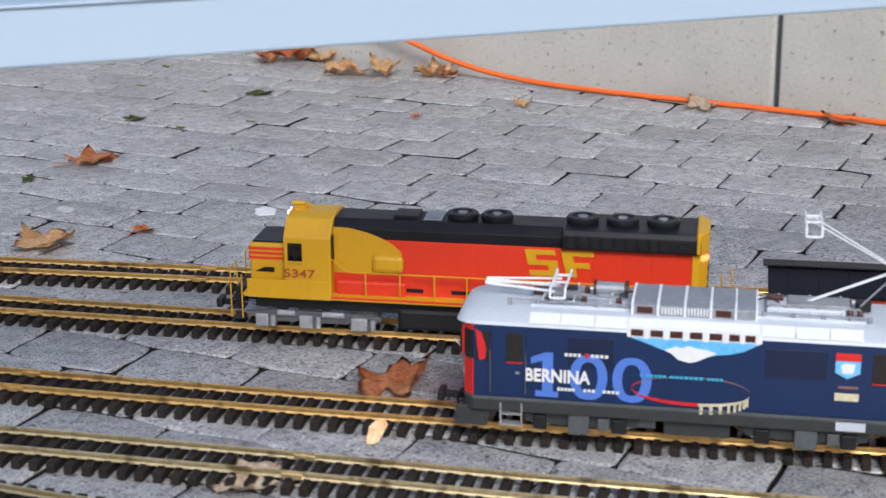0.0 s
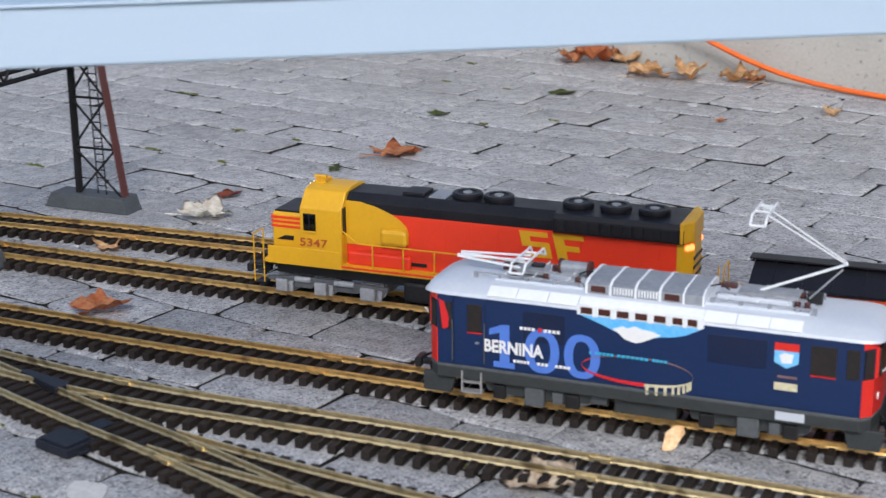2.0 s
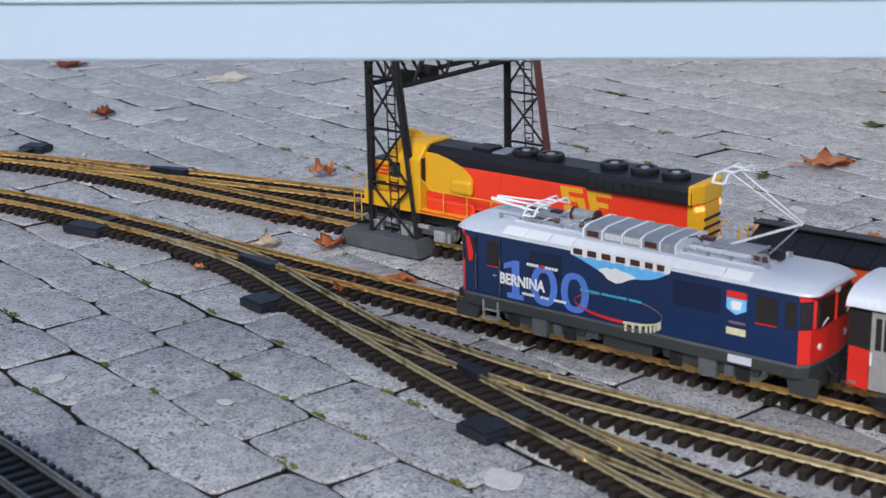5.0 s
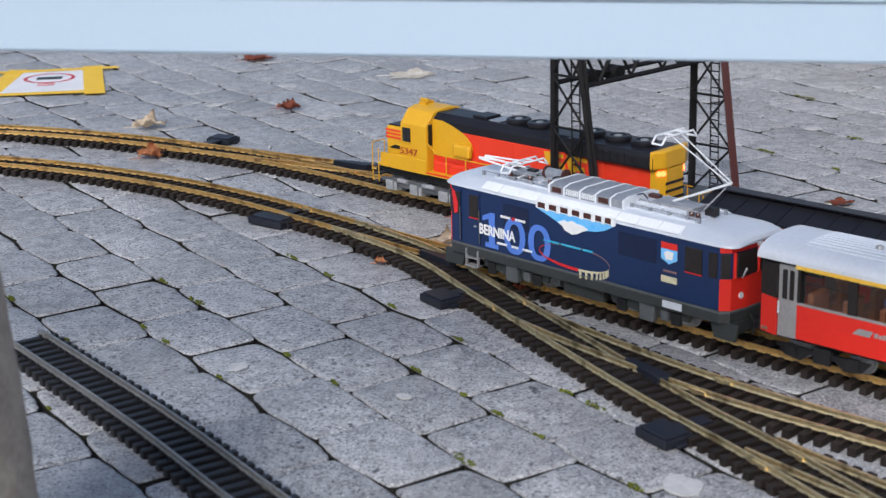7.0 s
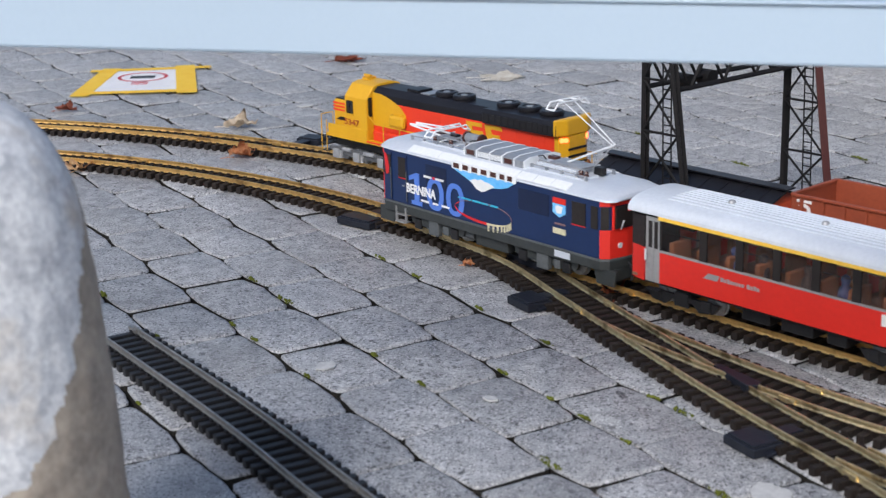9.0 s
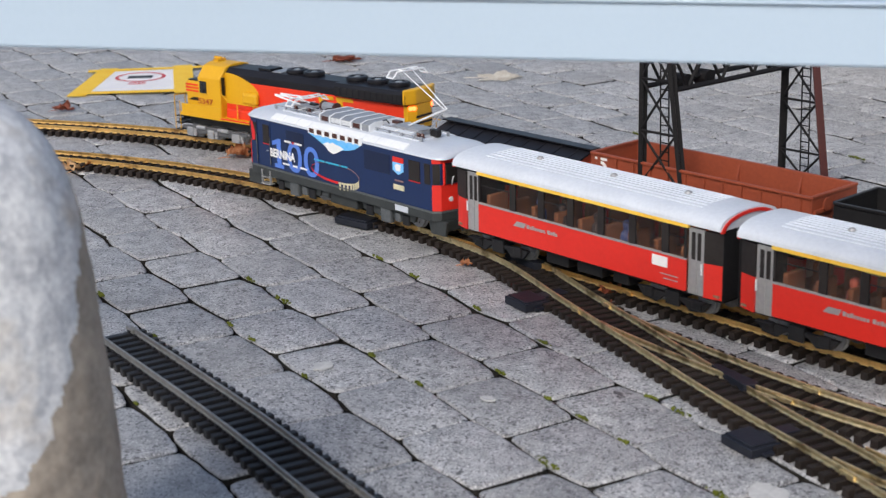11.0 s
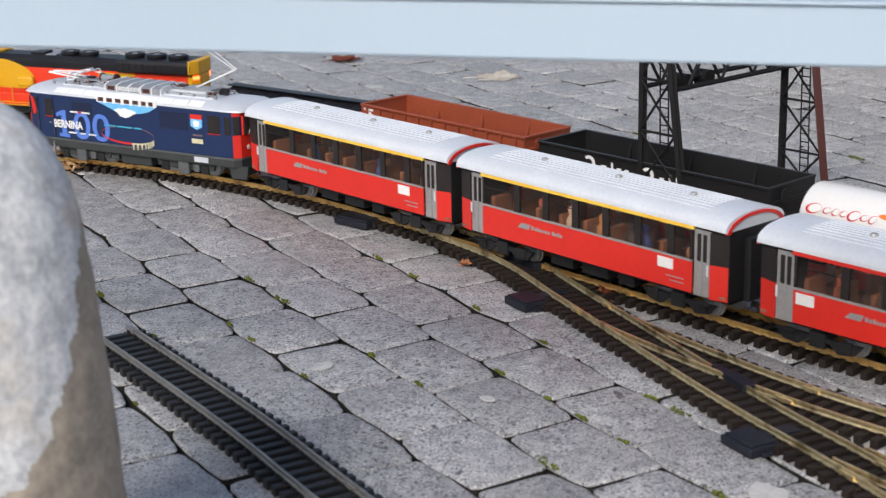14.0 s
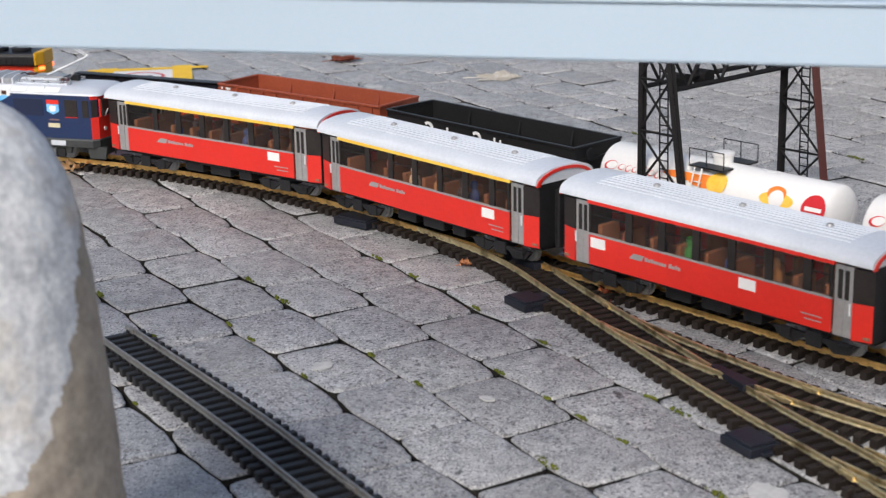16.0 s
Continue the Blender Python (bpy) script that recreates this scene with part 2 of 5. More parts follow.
def fit_letters(text, x0, x1, z0, z1, y, bold=0.03):
    """Lettering stretched to fill the side panel from x0 (left as read) to x1, z0 to z1."""
    b = letters(text, 1.0, 0, 0, 0, 0.01, 0.0, bold)
    xs = [v.co.x for v in b.verts]
    zs = [v.co.z for v in b.verts]
    for v in b.verts:
        u = (v.co.x - max(xs)) / (min(xs) - max(xs))
        w = (v.co.z - min(zs)) / (max(zs) - min(zs))
        v.co = Vector((x0 + u * (x1 - x0), y + (0.0003 if v.co.y > 0 else -0.0004), z0 + w * (z1 - z0)))
    return b


def thing(name, label, category, group="", kind=""):
    ob = new(name)
    ob.empty_display_size = 0.02
    return tagged(ob, label, category, group, kind)


# ---- plan of the tracks ----
RAIL_TOP = 0.019

def curve_path(x0, y0, ang, k, bend, lo=-3.2, hi=4.7, step=0.01):
    """A long straight with an easy bend, that runs into an arc where s is below zero. Points by arc length."""
    pts = []
    n = int((hi - lo) / step)
    for i in range(n + 1):
        s = lo + i * step
        th = ang + k * min(s, 0)
        if s >= 0:
            x, y = x0 + s * math.cos(ang), y0 + s * math.sin(ang)
        else:
            x, y = x0 + (math.sin(th) - math.sin(ang)) / k, y0 - (math.cos(th) - math.cos(ang)) / k
        off = 0.0
        if s > 0.7:
            u = min(s, 1.9)
            off = bend * ((u - 0.7) / 1.1) ** 2 + (s - u) * bend * 2 * (1.2 / 1.1) / 1.1
        pts.append(Vector((x - math.sin(th) * off, y + math.cos(th) * off)))
    return measured_path(pts, -lo)


def measured_path(pts, zero):
    run = [0.0]
    for p, q in zip(pts, pts[1:]):
        run.append(run[-1] + (q - p).length)
    i0 = int(round(zero / 0.01)) if zero else 0
    return [r - run[i0] for r in run], pts


def spline_path(ctrl, n=40):
    c = [Vector(p) for p in ctrl]
    c = [c[0] * 2 - c[1]] + c + [c[-1] * 2 - c[-2]]
    pts = []
    for i in range(1, len(c) - 2):
        a, b, d, e = c[i - 1:i + 3]
        for j in range(n):
            t = j / n
            pts.append(0.5 * (2 * b + (d - a) * t + (2 * a - 5 * b + 4 * d - e) * t * t + (3 * b - a - 3 * d + e) * t ** 3))
    pts.append(c[-2])
    return measured_path(pts, 0)


def on_path(path, s):
    run, pts = path
    i = int(np.searchsorted(run, s))
    i = min(max(i, 1), len(run) - 1)
    u = (s - run[i - 1]) / (run[i] - run[i - 1])
    return pts[i - 1].lerp(pts[i], u), (pts[i] - pts[i - 1]).normalized()


def gap_to(path, p):
    return min((q - p).length for q in path[1][::2])


ROUTE_B = curve_path(-0.0437, 2.898, -0.8345, -0.542, 0.032)
ROUTE_C = curve_path(-0.138, 2.6756, -0.8617, -0.62, 0.038)
ROUTE_A = spline_path([(-0.36, 3.168), (-0.255, 3.102), (-0.152, 3.032), (-0.06, 2.968), (0.07, 2.878), (0.284, 2.713), (0.508, 2.503), (0.814, 2.203), (1.3, 1.745), (2.6, 0.55)])
ROUTE_STEM = spline_path([(-0.12, 2.655), (-0.03, 2.548), (0.085, 2.378), (0.162, 2.189), (0.252, 1.966), (0.303, 1.842), (0.352, 1.731), (0.396, 1.640), (0.436, 1.549), (0.52, 1.35), (0.66, 1.02)])
ROUTE_D = spline_path([(0.105, 2.33), (0.160, 2.195), (0.205, 2.085), (0.258, 1.997), (0.313, 1.915), (0.370, 1.836), (0.451, 1.738), (0.613, 1.568), (0.858, 1.303), (1.06, 1.085), (1.7, 0.42)])
ROUTE_E = spline_path([(0.33, 1.78), (0.372, 1.692), (0.42, 1.61), (0.478, 1.52), (0.545, 1.425), (0.70, 1.22), (1.0, 0.84)])
ROUTE_BLACK = spline_path([(-0.458, 2.078), (-0.262, 1.776), (-0.135, 1.560), (0.10, 1.16)])

# ---- ground ----
bm = bmesh.new()
bmesh.ops.create_grid(bm, x_segments=1, y_segments=1, size=400)
bmesh.ops.translate(bm, verts=bm.verts[:], vec=(0, 0, -0.0105))
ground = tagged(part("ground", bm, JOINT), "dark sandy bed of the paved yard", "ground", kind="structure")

STONE_L, STONE_W = 0.1655, 0.1055
ROW_DIR = Vector((0.5, -0.866))
ROW_NRM = Vector((0.866, 0.5))
ORIGIN_U, ORIGIN_W = -1.545, 0.800


SHIFT = 0.37  # how far the joints of every second row are moved along it, in stones


def stone_outline(rng, odd, k=0.0034, gap=0.0017):
    """A worn six-cornered paver: each long side bulges into the joint of the row beside it."""
    l, w = STONE_L / 2 - gap, STONE_W / 2 - gap
    m = -STONE_L / 2 + STONE_L * ((1 - SHIFT) if odd else SHIFT)
    raw = [(-l, -w + k), (m, -w - k), (l, -w + k), (l, w - k), (m, w + k), (-l, w - k)]
    raw = [(u + rng.uniform(-0.0024, 0.0024), v + rng.uniform(-0.0022, 0.0022)) for u, v in raw]
    out = []
    for i, p in enumerate(raw):
        a, c = Vector(raw[i - 1]), Vector(raw[(i + 1) % 6])
        p = Vector(p)
        cut = (0.0085 if i not in (1, 4) else 0.011) * rng.uniform(0.6, 1.6)
        d1, d2 = (a - p).normalized() * cut, (c - p).normalized() * cut
        out += [p + d1, p + (d1 + d2) * 0.25, p + d2]
        nxt = c + (p - c).normalized() * 0.018
        for f in (0.36, 0.68):
            q = (p + d2).lerp(nxt, f)
            out.append(q + (c - p).normalized().orthogonal() * rng.uniform(-0.0011, 0.0011))
    return out


def stone_faces(b, outline, m, rng):
    def ring(shrink, z):
        res = []
        for p in outline:
            q = p - p.normalized() * (shrink * rng.uniform(0.6, 1.5))
            res.append(b.verts.new(m @ Vector((q.x, q.y, z + rng.uniform(-0.0003, 0.0003)))))
        return res
    rings = [ring(0, -0.012), ring(0.0004, -0.0034), ring(0.0015, -0.0009), ring(0.0052, 0.0)]
    for side, (a, c) in enumerate(zip(rings, rings[1:])):
        for i in range(len(a)):
            j = (i + 1) % len(a)
            f = b.faces.new((a[i], a[j], c[j], c[i]))
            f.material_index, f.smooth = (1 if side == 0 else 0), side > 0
    b.faces.new(rings[-1]).smooth = True


def stone_places():
    for row in range(-60, 90):
        for col in range(-48, 48):
            u = ORIGIN_U + (col + (SHIFT if row % 2 else 0.0)) * STONE_L + STONE_L / 2
            w = ORIGIN_W + (row + 0.5) * STONE_W
            p = ROW_DIR * u + ROW_NRM * w
            if p.y < -1.2 or p.y > 7.2 or p.x < -3.4 or p.x > 3.9 or (p.x - 2.601) * 1.15 + (p.y - 2.132) * 0.5 > 0.02:
                continue
            yield p, row % 2


def pave():
    rng = random.Random(7)
    turn = Matrix.Rotation(math.atan2(ROW_DIR.y, ROW_DIR.x), 4, "Z")
    shapes = []
    for i in range(20):
        b = bmesh.new()
        stone_faces(b, stone_outline(rng, i % 2), Matrix.Identity(4), rng)
        me = bpy.data.meshes.new("paving_stone")
        bmesh.ops.recalc_face_normals(b, faces=b.faces[:])
        b.to_mesh(me)
        b.free()
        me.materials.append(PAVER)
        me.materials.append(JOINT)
        shapes.append(me)
    places = sorted(stone_places(), key=lambda p: (p[0] - Vector((0.15, 1.9))).length)
    far = bmesh.new()
    for i, (p, odd) in enumerate(places):
        m = Matrix.Translation((p.x, p.y, rng.uniform(-0.0026, 0.0))) @ turn @ Matrix.Rotation(rng.uniform(-0.012, 0.012), 4, "Z") @ Euler((rng.uniform(-0.020, 0.020), rng.uniform(-0.016, 0.016), 0)).to_matrix().to_4x4()
        if i < 300:
            st = new("paving_stone", shapes[rng.randrange(10) * 2 + odd])
            st.parent = ground
            st.matrix_basis = m
        else:
            stone_faces(far, stone_outline(rng, odd), m, rng)
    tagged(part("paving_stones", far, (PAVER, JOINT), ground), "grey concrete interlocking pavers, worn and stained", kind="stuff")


def moss_tuft(x, y, size, seed):
    rng = random.Random(seed)
    w = x * ROW_NRM.x + y * ROW_NRM.y
    dw = ORIGIN_W + round((w - ORIGIN_W) / STONE_W) * STONE_W - w
    x, y = x + ROW_NRM.x * dw, y + ROW_NRM.y * dw
    b = bmesh.new()
    for i in range(int(14 + size * 500)):
        a, r = rng.uniform(0, 6.283), size * rng.random() ** 0.7
        e1, e2 = math.cos(a) * r * 1.2, math.sin(a) * r * 0.3
        px, py = x + ROW_DIR.x * e1 + ROW_NRM.x * e2, y + ROW_DIR.y * e1 + ROW_NRM.y * e2
        s = rng.uniform(0.001, 0.0024)
        bmesh.ops.create_icosphere(b, subdivisions=1, radius=s, matrix=Matrix.Translation((px, py, -0.001 + rng.uniform(0, 0.002))))
    tagged(part("moss", b, MOSS), "green moss tuft in a paving joint", "moss", "moss tufts", "stuff")


# ---- tracks ----
RAIL_SECTION = [(-0.0019, 0.0105), (0.0019, 0.0105), (0.0017, 0.0116), (0.0008, 0.0130), (0.0008, 0.0158), (0.0015, 0.0166),
                (0.0014, 0.0186), (0.0009, 0.0190), (-0.0009, 0.0190), (-0.0014, 0.0186), (-0.0015, 0.0166), (-0.0008, 0.0158), (-0.0008, 0.0130), (-0.0017, 0.0116)]


def rail_mesh(path, side, s0, s1, step=0.02):
    b = bmesh.new()
    rings = []
    n = max(2, int((s1 - s0) / step))
    for i in range(n + 1):
        p, d = on_path(path, s0 + (s1 - s0) * i / n)
        nrm = Vector((-d.y, d.x))
        rings.append([b.verts.new((*(p + nrm * (side + y)), z)) for y, z in RAIL_SECTION])
    for a, c in zip(rings, rings[1:]):
        for i in range(len(a)):
            j = (i + 1) % len(a)
            b.faces.new((a[i], a[j], c[j], c[i]))
    b.faces.new(rings[0])
    b.faces.new(rings[-1][::-1])
    return b


def sleeper_shape(length, material):
    b = box(-0.0052, 0.0052, -length / 2, length / 2, -0.001, 0.0100, 0.0012)
    for y in (-0.02375, 0.02375):
        for e in (-1, 1):
            box(-0.0035, 0.0035, y + e * 0.0048 - 0.0013, y + e * 0.0048 + 0.0013, 0.0098, 0.0128, 0, b)
    me = bpy.data.meshes.new("sleeper")
    b.to_mesh(me)
    b.free()
    me.materials.append(material)
    return me


SLEEPER = sleeper_shape(0.086, TIE)
LONG_SLEEPER = sleeper_shape(0.098, TIE)
BLACK_SLEEPER = sleeper_shape(0.086, BLACK)


def lay_track(label, path, s0, s1, metal, tie=SLEEPER, main=None, pitch=0.0203):
    rng = random.Random(3)
    tr = thing("railway_track", label, "track", "model railway tracks")
    start = s0
    if main:
        while gap_to(main, on_path(path, start)[0]) < 0.0055:
            start += 0.01
    for side in (-0.02375, 0.02375):
        part("rail", rail_mesh(path, side, start, s1), metal, tr)
    s = s0
    while s < s1:
        p, d = on_path(path, s)
        gap = gap_to(main, p) if main else 1
        if gap > 0.012:
            o = new("sleeper", LONG_SLEEPER if gap < 0.09 else tie)
            o.parent = tr
            o.matrix_basis = Matrix.Translation((p.x, p.y, -0.0006 if gap < 0.1 else 0)) @ Matrix.Rotation(math.atan2(d.y, d.x) + rng.uniform(-0.02, 0.02), 4, "Z")
        s += pitch
    # rail joiners every 0.6 m
    s = math.ceil(start / 0.6) * 0.6
    while s < s1 - 0.02:
        for side in (-0.02375, 0.02375):
            p, d = on_path(path, s)
            q = p + Vector((-d.y, d.x)) * side
            j = part("rail_joiner", box(-0.012, 0.012, -0.0038, 0.0038, 0.0104, 0.0165, 0.0006), metal, tr)
            j.matrix_basis = Matrix.Translation((q.x, q.y, 0)) @ Matrix.Rotation(math.atan2(d.y, d.x), 4, "Z")
        s += 0.6
    return tr


lay_track("brass-railed model track under the orange locomotive", ROUTE_B, -2.3, 4.6, BRASS)
lay_track("brass-railed model track under the red coaches", ROUTE_C, -2.2, 4.6, BRASS)
lay_track("empty brass-railed siding at the back", ROUTE_A, 0.0, ROUTE_A[0][-1] - 0.05, BRASS, main=ROUTE_B)
lay_track("dull brass ladder track through the turnouts", ROUTE_STEM, 0.0, ROUTE_STEM[0][-1] - 0.02, OLD_BRASS, main=ROUTE_C)
lay_track("empty brass-railed siding in front", ROUTE_D, 0.0, ROUTE_D[0][-1] - 0.02, OLD_BRASS, main=ROUTE_STEM)
lay_track("dull brass branch from the last turnout", ROUTE_E, 0.0, ROUTE_E[0][-1] - 0.02, OLD_BRASS, main=ROUTE_STEM)
lay_track("loose steel-railed track piece with black sleepers", ROUTE_BLACK, 0.0, ROUTE_BLACK[0][-1] - 0.02, STEEL, BLACK_SLEEPER)


def frog(x, y, ang):
    t = tagged(part("turnout_frog", prism([(-0.045, -0.005), (0.030, -0.011), (0.036, 0), (0.030, 0.011), (-0.045, 0.005)], "z", 0.0095, 0.0194, None, 0.0006), SWITCHBOX),
               "black plastic frog of a turnout", "turnout frog", "turnout frogs")
    t.matrix_basis = pose(x, y, 0, 0, 0, ang)


def switch_machine(x, y, ang, s=1.0):
    t = thing("switch_machine", "black plastic turnout drive beside the track", "switch machine", "switch machines")
    part("housing", box(-0.027 * s, 0.027 * s, -0.021, 0.021, 0, 0.0115, 0.0018), SWITCHBOX, t)
    part("lid", box(-0.0235 * s, 0.0235 * s, -0.0175, 0.0175, 0.0112, 0.0140, 0.001), SWITCHBOX, t)
    for e in (-1, 1):
        part("lug", box(e * 0.027 * s - 0.006, e * 0.027 * s + 0.006, -0.007, 0.007, 0.001, 0.006, 0.001), SWITCHBOX, t)
    part("throw_bar", box(-0.011, 0.011, 0.020, 0.062, 0.0095, 0.0120, 0.0008), SWITCHBOX, t)
    t.matrix_basis = pose(x, y, 0, 0, 0, ang)
    return t


switch_machine(-0.158, 2.636, -42, 1.4)
switch_machine(0.096, 2.194, -60)
switch_machine(0.314, 1.688, -62)
switch_machine(-0.282, 3.248, 148)
frog(0.104, 2.360, -52)
frog(0.328, 1.858, -64)
frog(-0.02, 2.966, -34)

# ---- barrier rail, bollard, wall, cable ----
def barrier():
    t = thing("barrier_rail", "pale blue-white painted metal barrier rail", "barrier", kind="structure")
    part("beam", box(-2.6, 3.4, 0.0, 0.035, 0.0, 0.0535, 0.003), RAILPAINT, t)
    part("top_flange", box(-2.6, 3.4, -0.004, 0.05, 0.0537, 0.0567, 0.001), RAILPAINT, t)
    for x in (-2.45, 3.2):
        part("post", box(x - 0.025, x + 0.025, 0.036, 0.076, -0.473, 0.0535, 0.003), RAILPAINT, t)
    t.matrix_basis = pose(0, 1.5, 0.473, 0, 0, -14.82)


barrier()


def bollard():
    prof = [(0.118, -0.49)]
    for i in range(120):
        z = -0.46 + 0.32 * i / 119
        prof.append((0.100 + (-0.14 - z) * (0.075 if z > -0.22 else 0.055) + (0.0016 if z < -0.22 else 0.0), z))
    for i in range(25):
        a = math.pi / 2 * i / 24
        prof.append((0.003 + 0.095 * math.cos(a) ** 0.9, -0.13 + 0.13 * math.sin(a)))
    b = lathe(prof, 240)
    for v in b.verts:
        n = noise.noise(v.co * 16) * 0.003 + noise.noise(v.co * 60) * 0.0012
        v.co += Vector((v.co.x, v.co.y, 0)).normalized() * n
    t = thing("bollard", "rounded rough granite bollard, grey with a brown cut side", "bollard")
    cut = lambda f: (lambda c: c.z < -0.095 + 1.9 * c.y + 0.035 * noise.noise(c * 14) + 0.02 * noise.noise(c * 50))(f.calc_center_median())
    other = b.copy()
    bmesh.ops.delete(b, geom=[f for f in b.faces if cut(f)], context="FACES")
    bmesh.ops.delete(other, geom=[f for f in other.faces if not cut(f)], context="FACES")
    part("hewn_face", b, GRANITE, t, "grey rough-hewn granite", smooth=True)
    part("cut_face", other, SANDSTONE, t, "brown stained stone", smooth=True)
    t.matrix_basis = pose(-0.405, 1.28, 0.49)


bollard()


def back_wall():
    w = thing("wall_back", "low rough concrete wall of cast panels", "wall", kind="structure")
    a = math.degrees(math.atan2(3.283 - 2.132, 2.101 - 2.601))
    for lo, hi in ((-2.4, 0.232), (0.244, 2.3), (2.312, 4.6)):
        b = box(lo, hi, -0.25, 0.0, -0.02, 0.9, 0.006)
        part("panel", b, CONCRETE, w)
    part("joint_fill", box(-2.4, 4.6, -0.24, -0.012, -0.02, 0.88), MIDGREY, w)
    w.matrix_basis = pose(2.601, 2.132, 0, 0, 0, a)


back_wall()


def cable():
    pts = [(2.72, 1.72, 0.006), (2.60, 2.05, 0.006), (2.515, 2.275, 0.006), (2.44, 2.43, 0.006), (2.36, 2.585, 0.006), (2.275, 2.775, 0.006), (2.215, 2.93, 0.012), (2.165, 3.06, 0.035), (2.10, 3.19, 0.085), (2.03, 3.33, 0.15), (1.93, 3.5, 0.24)]
    cu = bpy.data.curves.new("extension_cable", "CURVE")
    cu.dimensions, cu.bevel_depth, cu.bevel_resolution = "3D", 0.006, 3
    sp = cu.splines.new("NURBS")
    sp.points.add(len(pts) - 1)
    for p, q in zip(sp.points, pts):
        p.co = (*q, 1)
    sp.order_u, sp.use_endpoint_u = 4, True
    cu.materials.append(CABLE)
    tagged(new("extension_cable", cu), "bright orange extension cable along the wall", "cable")


cable()


def notice():
    t = thing("notice_sheet", "white paper notice taped to the paving with yellow tape", "notice")
    part("sheet", box(-0.105, 0.105, -0.148, 0.148, 0.0016, 0.0022), PAPER, t)
    for i, (x, y, l, w, r) in enumerate([(-0.108, 0.0, 0.36, 0.045, 84), (0.108, 0.005, 0.37, 0.048, 95), (0.01, 0.15, 0.30, 0.030, 2), (0.0, -0.15, 0.25, 0.03, -1)]):
        o = part("tape", box(-l / 2, l / 2, -w / 2, w / 2, 0.0024 + i * 0.0004, 0.0027 + i * 0.0004), TAPE, t, "yellow adhesive tape")
        o.matrix_basis = pose(x, y, 0, 0, 0, r)
    b = bmesh.new()
    for k in range(32):
        a0, a1 = (2 * math.pi * j / 32 for j in (k, k + 1))
        quad = [(r * math.cos(a), 0.045 + r * math.sin(a), z) for r, a, z in ((0.062, a0, 0.0027), (0.062, a1, 0.0027), (0.053, a1, 0.0027), (0.053, a0, 0.0027))]
        b.faces.new([b.verts.new(q) for q in quad])
    part("printed_ring", b, SIGNRED, t, "dark red printed ring")
    part("printed_shape", box(-0.03, 0.03, 0.028, 0.062, 0.0023, 0.0027), BLACK, t, "dark printed shape in the ring")
    for y in (-0.03, -0.05):
        part("text_bar", box(-0.02, 0.02, y, y + 0.008, 0.0023, 0.0027), SIGNRED, t)
    t.matrix_basis = pose(-0.752, 3.965, 0, 0, 0, 4)


notice()

# ---- gantry ----
def gantry():
    g = thing("gantry", "black lattice model gantry spanning two tracks", "gantry")
    u = Vector((0.674, -0.739, 0)).normalized()
    for (cx, cy), red in (((0.300, 2.407), False), ((0.560, 2.627), True)):
        n = Vector((0.739, 0.674, 0))
        base = Vector((cx, cy, 0)) + n * 0.024
        m = Matrix.Translation(base) @ Matrix.Rotation(math.atan2(u.y, u.x), 4, "Z")
        f = part("foot", prism([(-0.104, 0), (0.062, 0), (0.053, 0.026), (-0.088, 0.026)], "y", -0.022, 0.022, None, 0.001), FOOT, g, "grey sloped concrete-like foot")
        f.matrix_basis = m
        H = 0.36
        xa = lambda z: -0.046
        xb = lambda z: 0.046 - (z - 0.03) * 0.145
        for y in (-0.005, 0.005):
            for fx, mat_ in ((xa, GANTRY), (xb, GANTRYRED if red else GANTRY)):
                o = part("post", rod((fx(0.03), y, 0.0185), (fx(H), y, H), 0.0043, 4), mat_, g)
                o.matrix_basis = m
        levels = [0.021, 0.105, 0.19, 0.27, 0.345]
        for y in (-0.006,):
            for z0, z1 in zip(levels, levels[1:]):
                for p, q in (((xa(z1), y, z1), (xb(z1), y, z1)), ((xa(z0), y, z0), (xb(z1), y, z1)), ((xb(z0), y, z0), (xa(z1), y, z1))):
                    o = part("brace", rod(p, q, 0.0021, 5), GANTRY, g)
                    o.matrix_basis = m
        lad = None
        for x in (-0.008, 0.008):
            lad = rod((x, 0.0, 0.0185), (x - 0.006, 0.0, H), 0.0013, 5, lad)
        for k in range(24):
            lad = rod((-0.008 - k * 0.00025, 0, 0.04 + k * 0.0135), (0.008 - k * 0.00025, 0, 0.04 + k * 0.0135), 0.0011, 5, lad)
        o = part("ladder", lad, GANTRY, g)
        o.matrix_basis = m
    a, c = Vector((0.300, 2.407, 0)), Vector((0.560, 2.627, 0))
    a += Vector((0.739, 0.674, 0)) * 0.024 - u * 0.014
    c += Vector((0.739, 0.674, 0)) * 0.024 - u * 0.014
    d = (c - a).normalized()
    for off in (-0.03, 0.022):
        for z in (0.256, 0.315):
            part("girder_chord", rod(a + u * off - d * 0.0 + Vector((0, 0, z)), c + u * off + Vector((0, 0, z)), 0.004, 4), GANTRY, g)
        n = 9
        L = (c - a).length
        for k in range(n):
            z0, z1 = (0.256, 0.315) if k % 2 else (0.315, 0.256)
            part("girder_brace", rod(a + u * off + d * (L * k / n) + Vector((0, 0, z0)), a + u * off + d * (L * (k + 1) / n) + Vector((0, 0, z1)), 0.0026, 5), GANTRY, g)
    for f in (0.25, 0.40, 0.92):
        p = a.lerp(c, f) + u * -0.03
        part("pulley", rod(p + Vector((0, 0, 0.252)) - u * 0.012, p + Vector((0, 0, 0.252)) + u * 0.012, 0.013, 12), GANTRY, g, "black crab and pulley under the girder")


gantry()

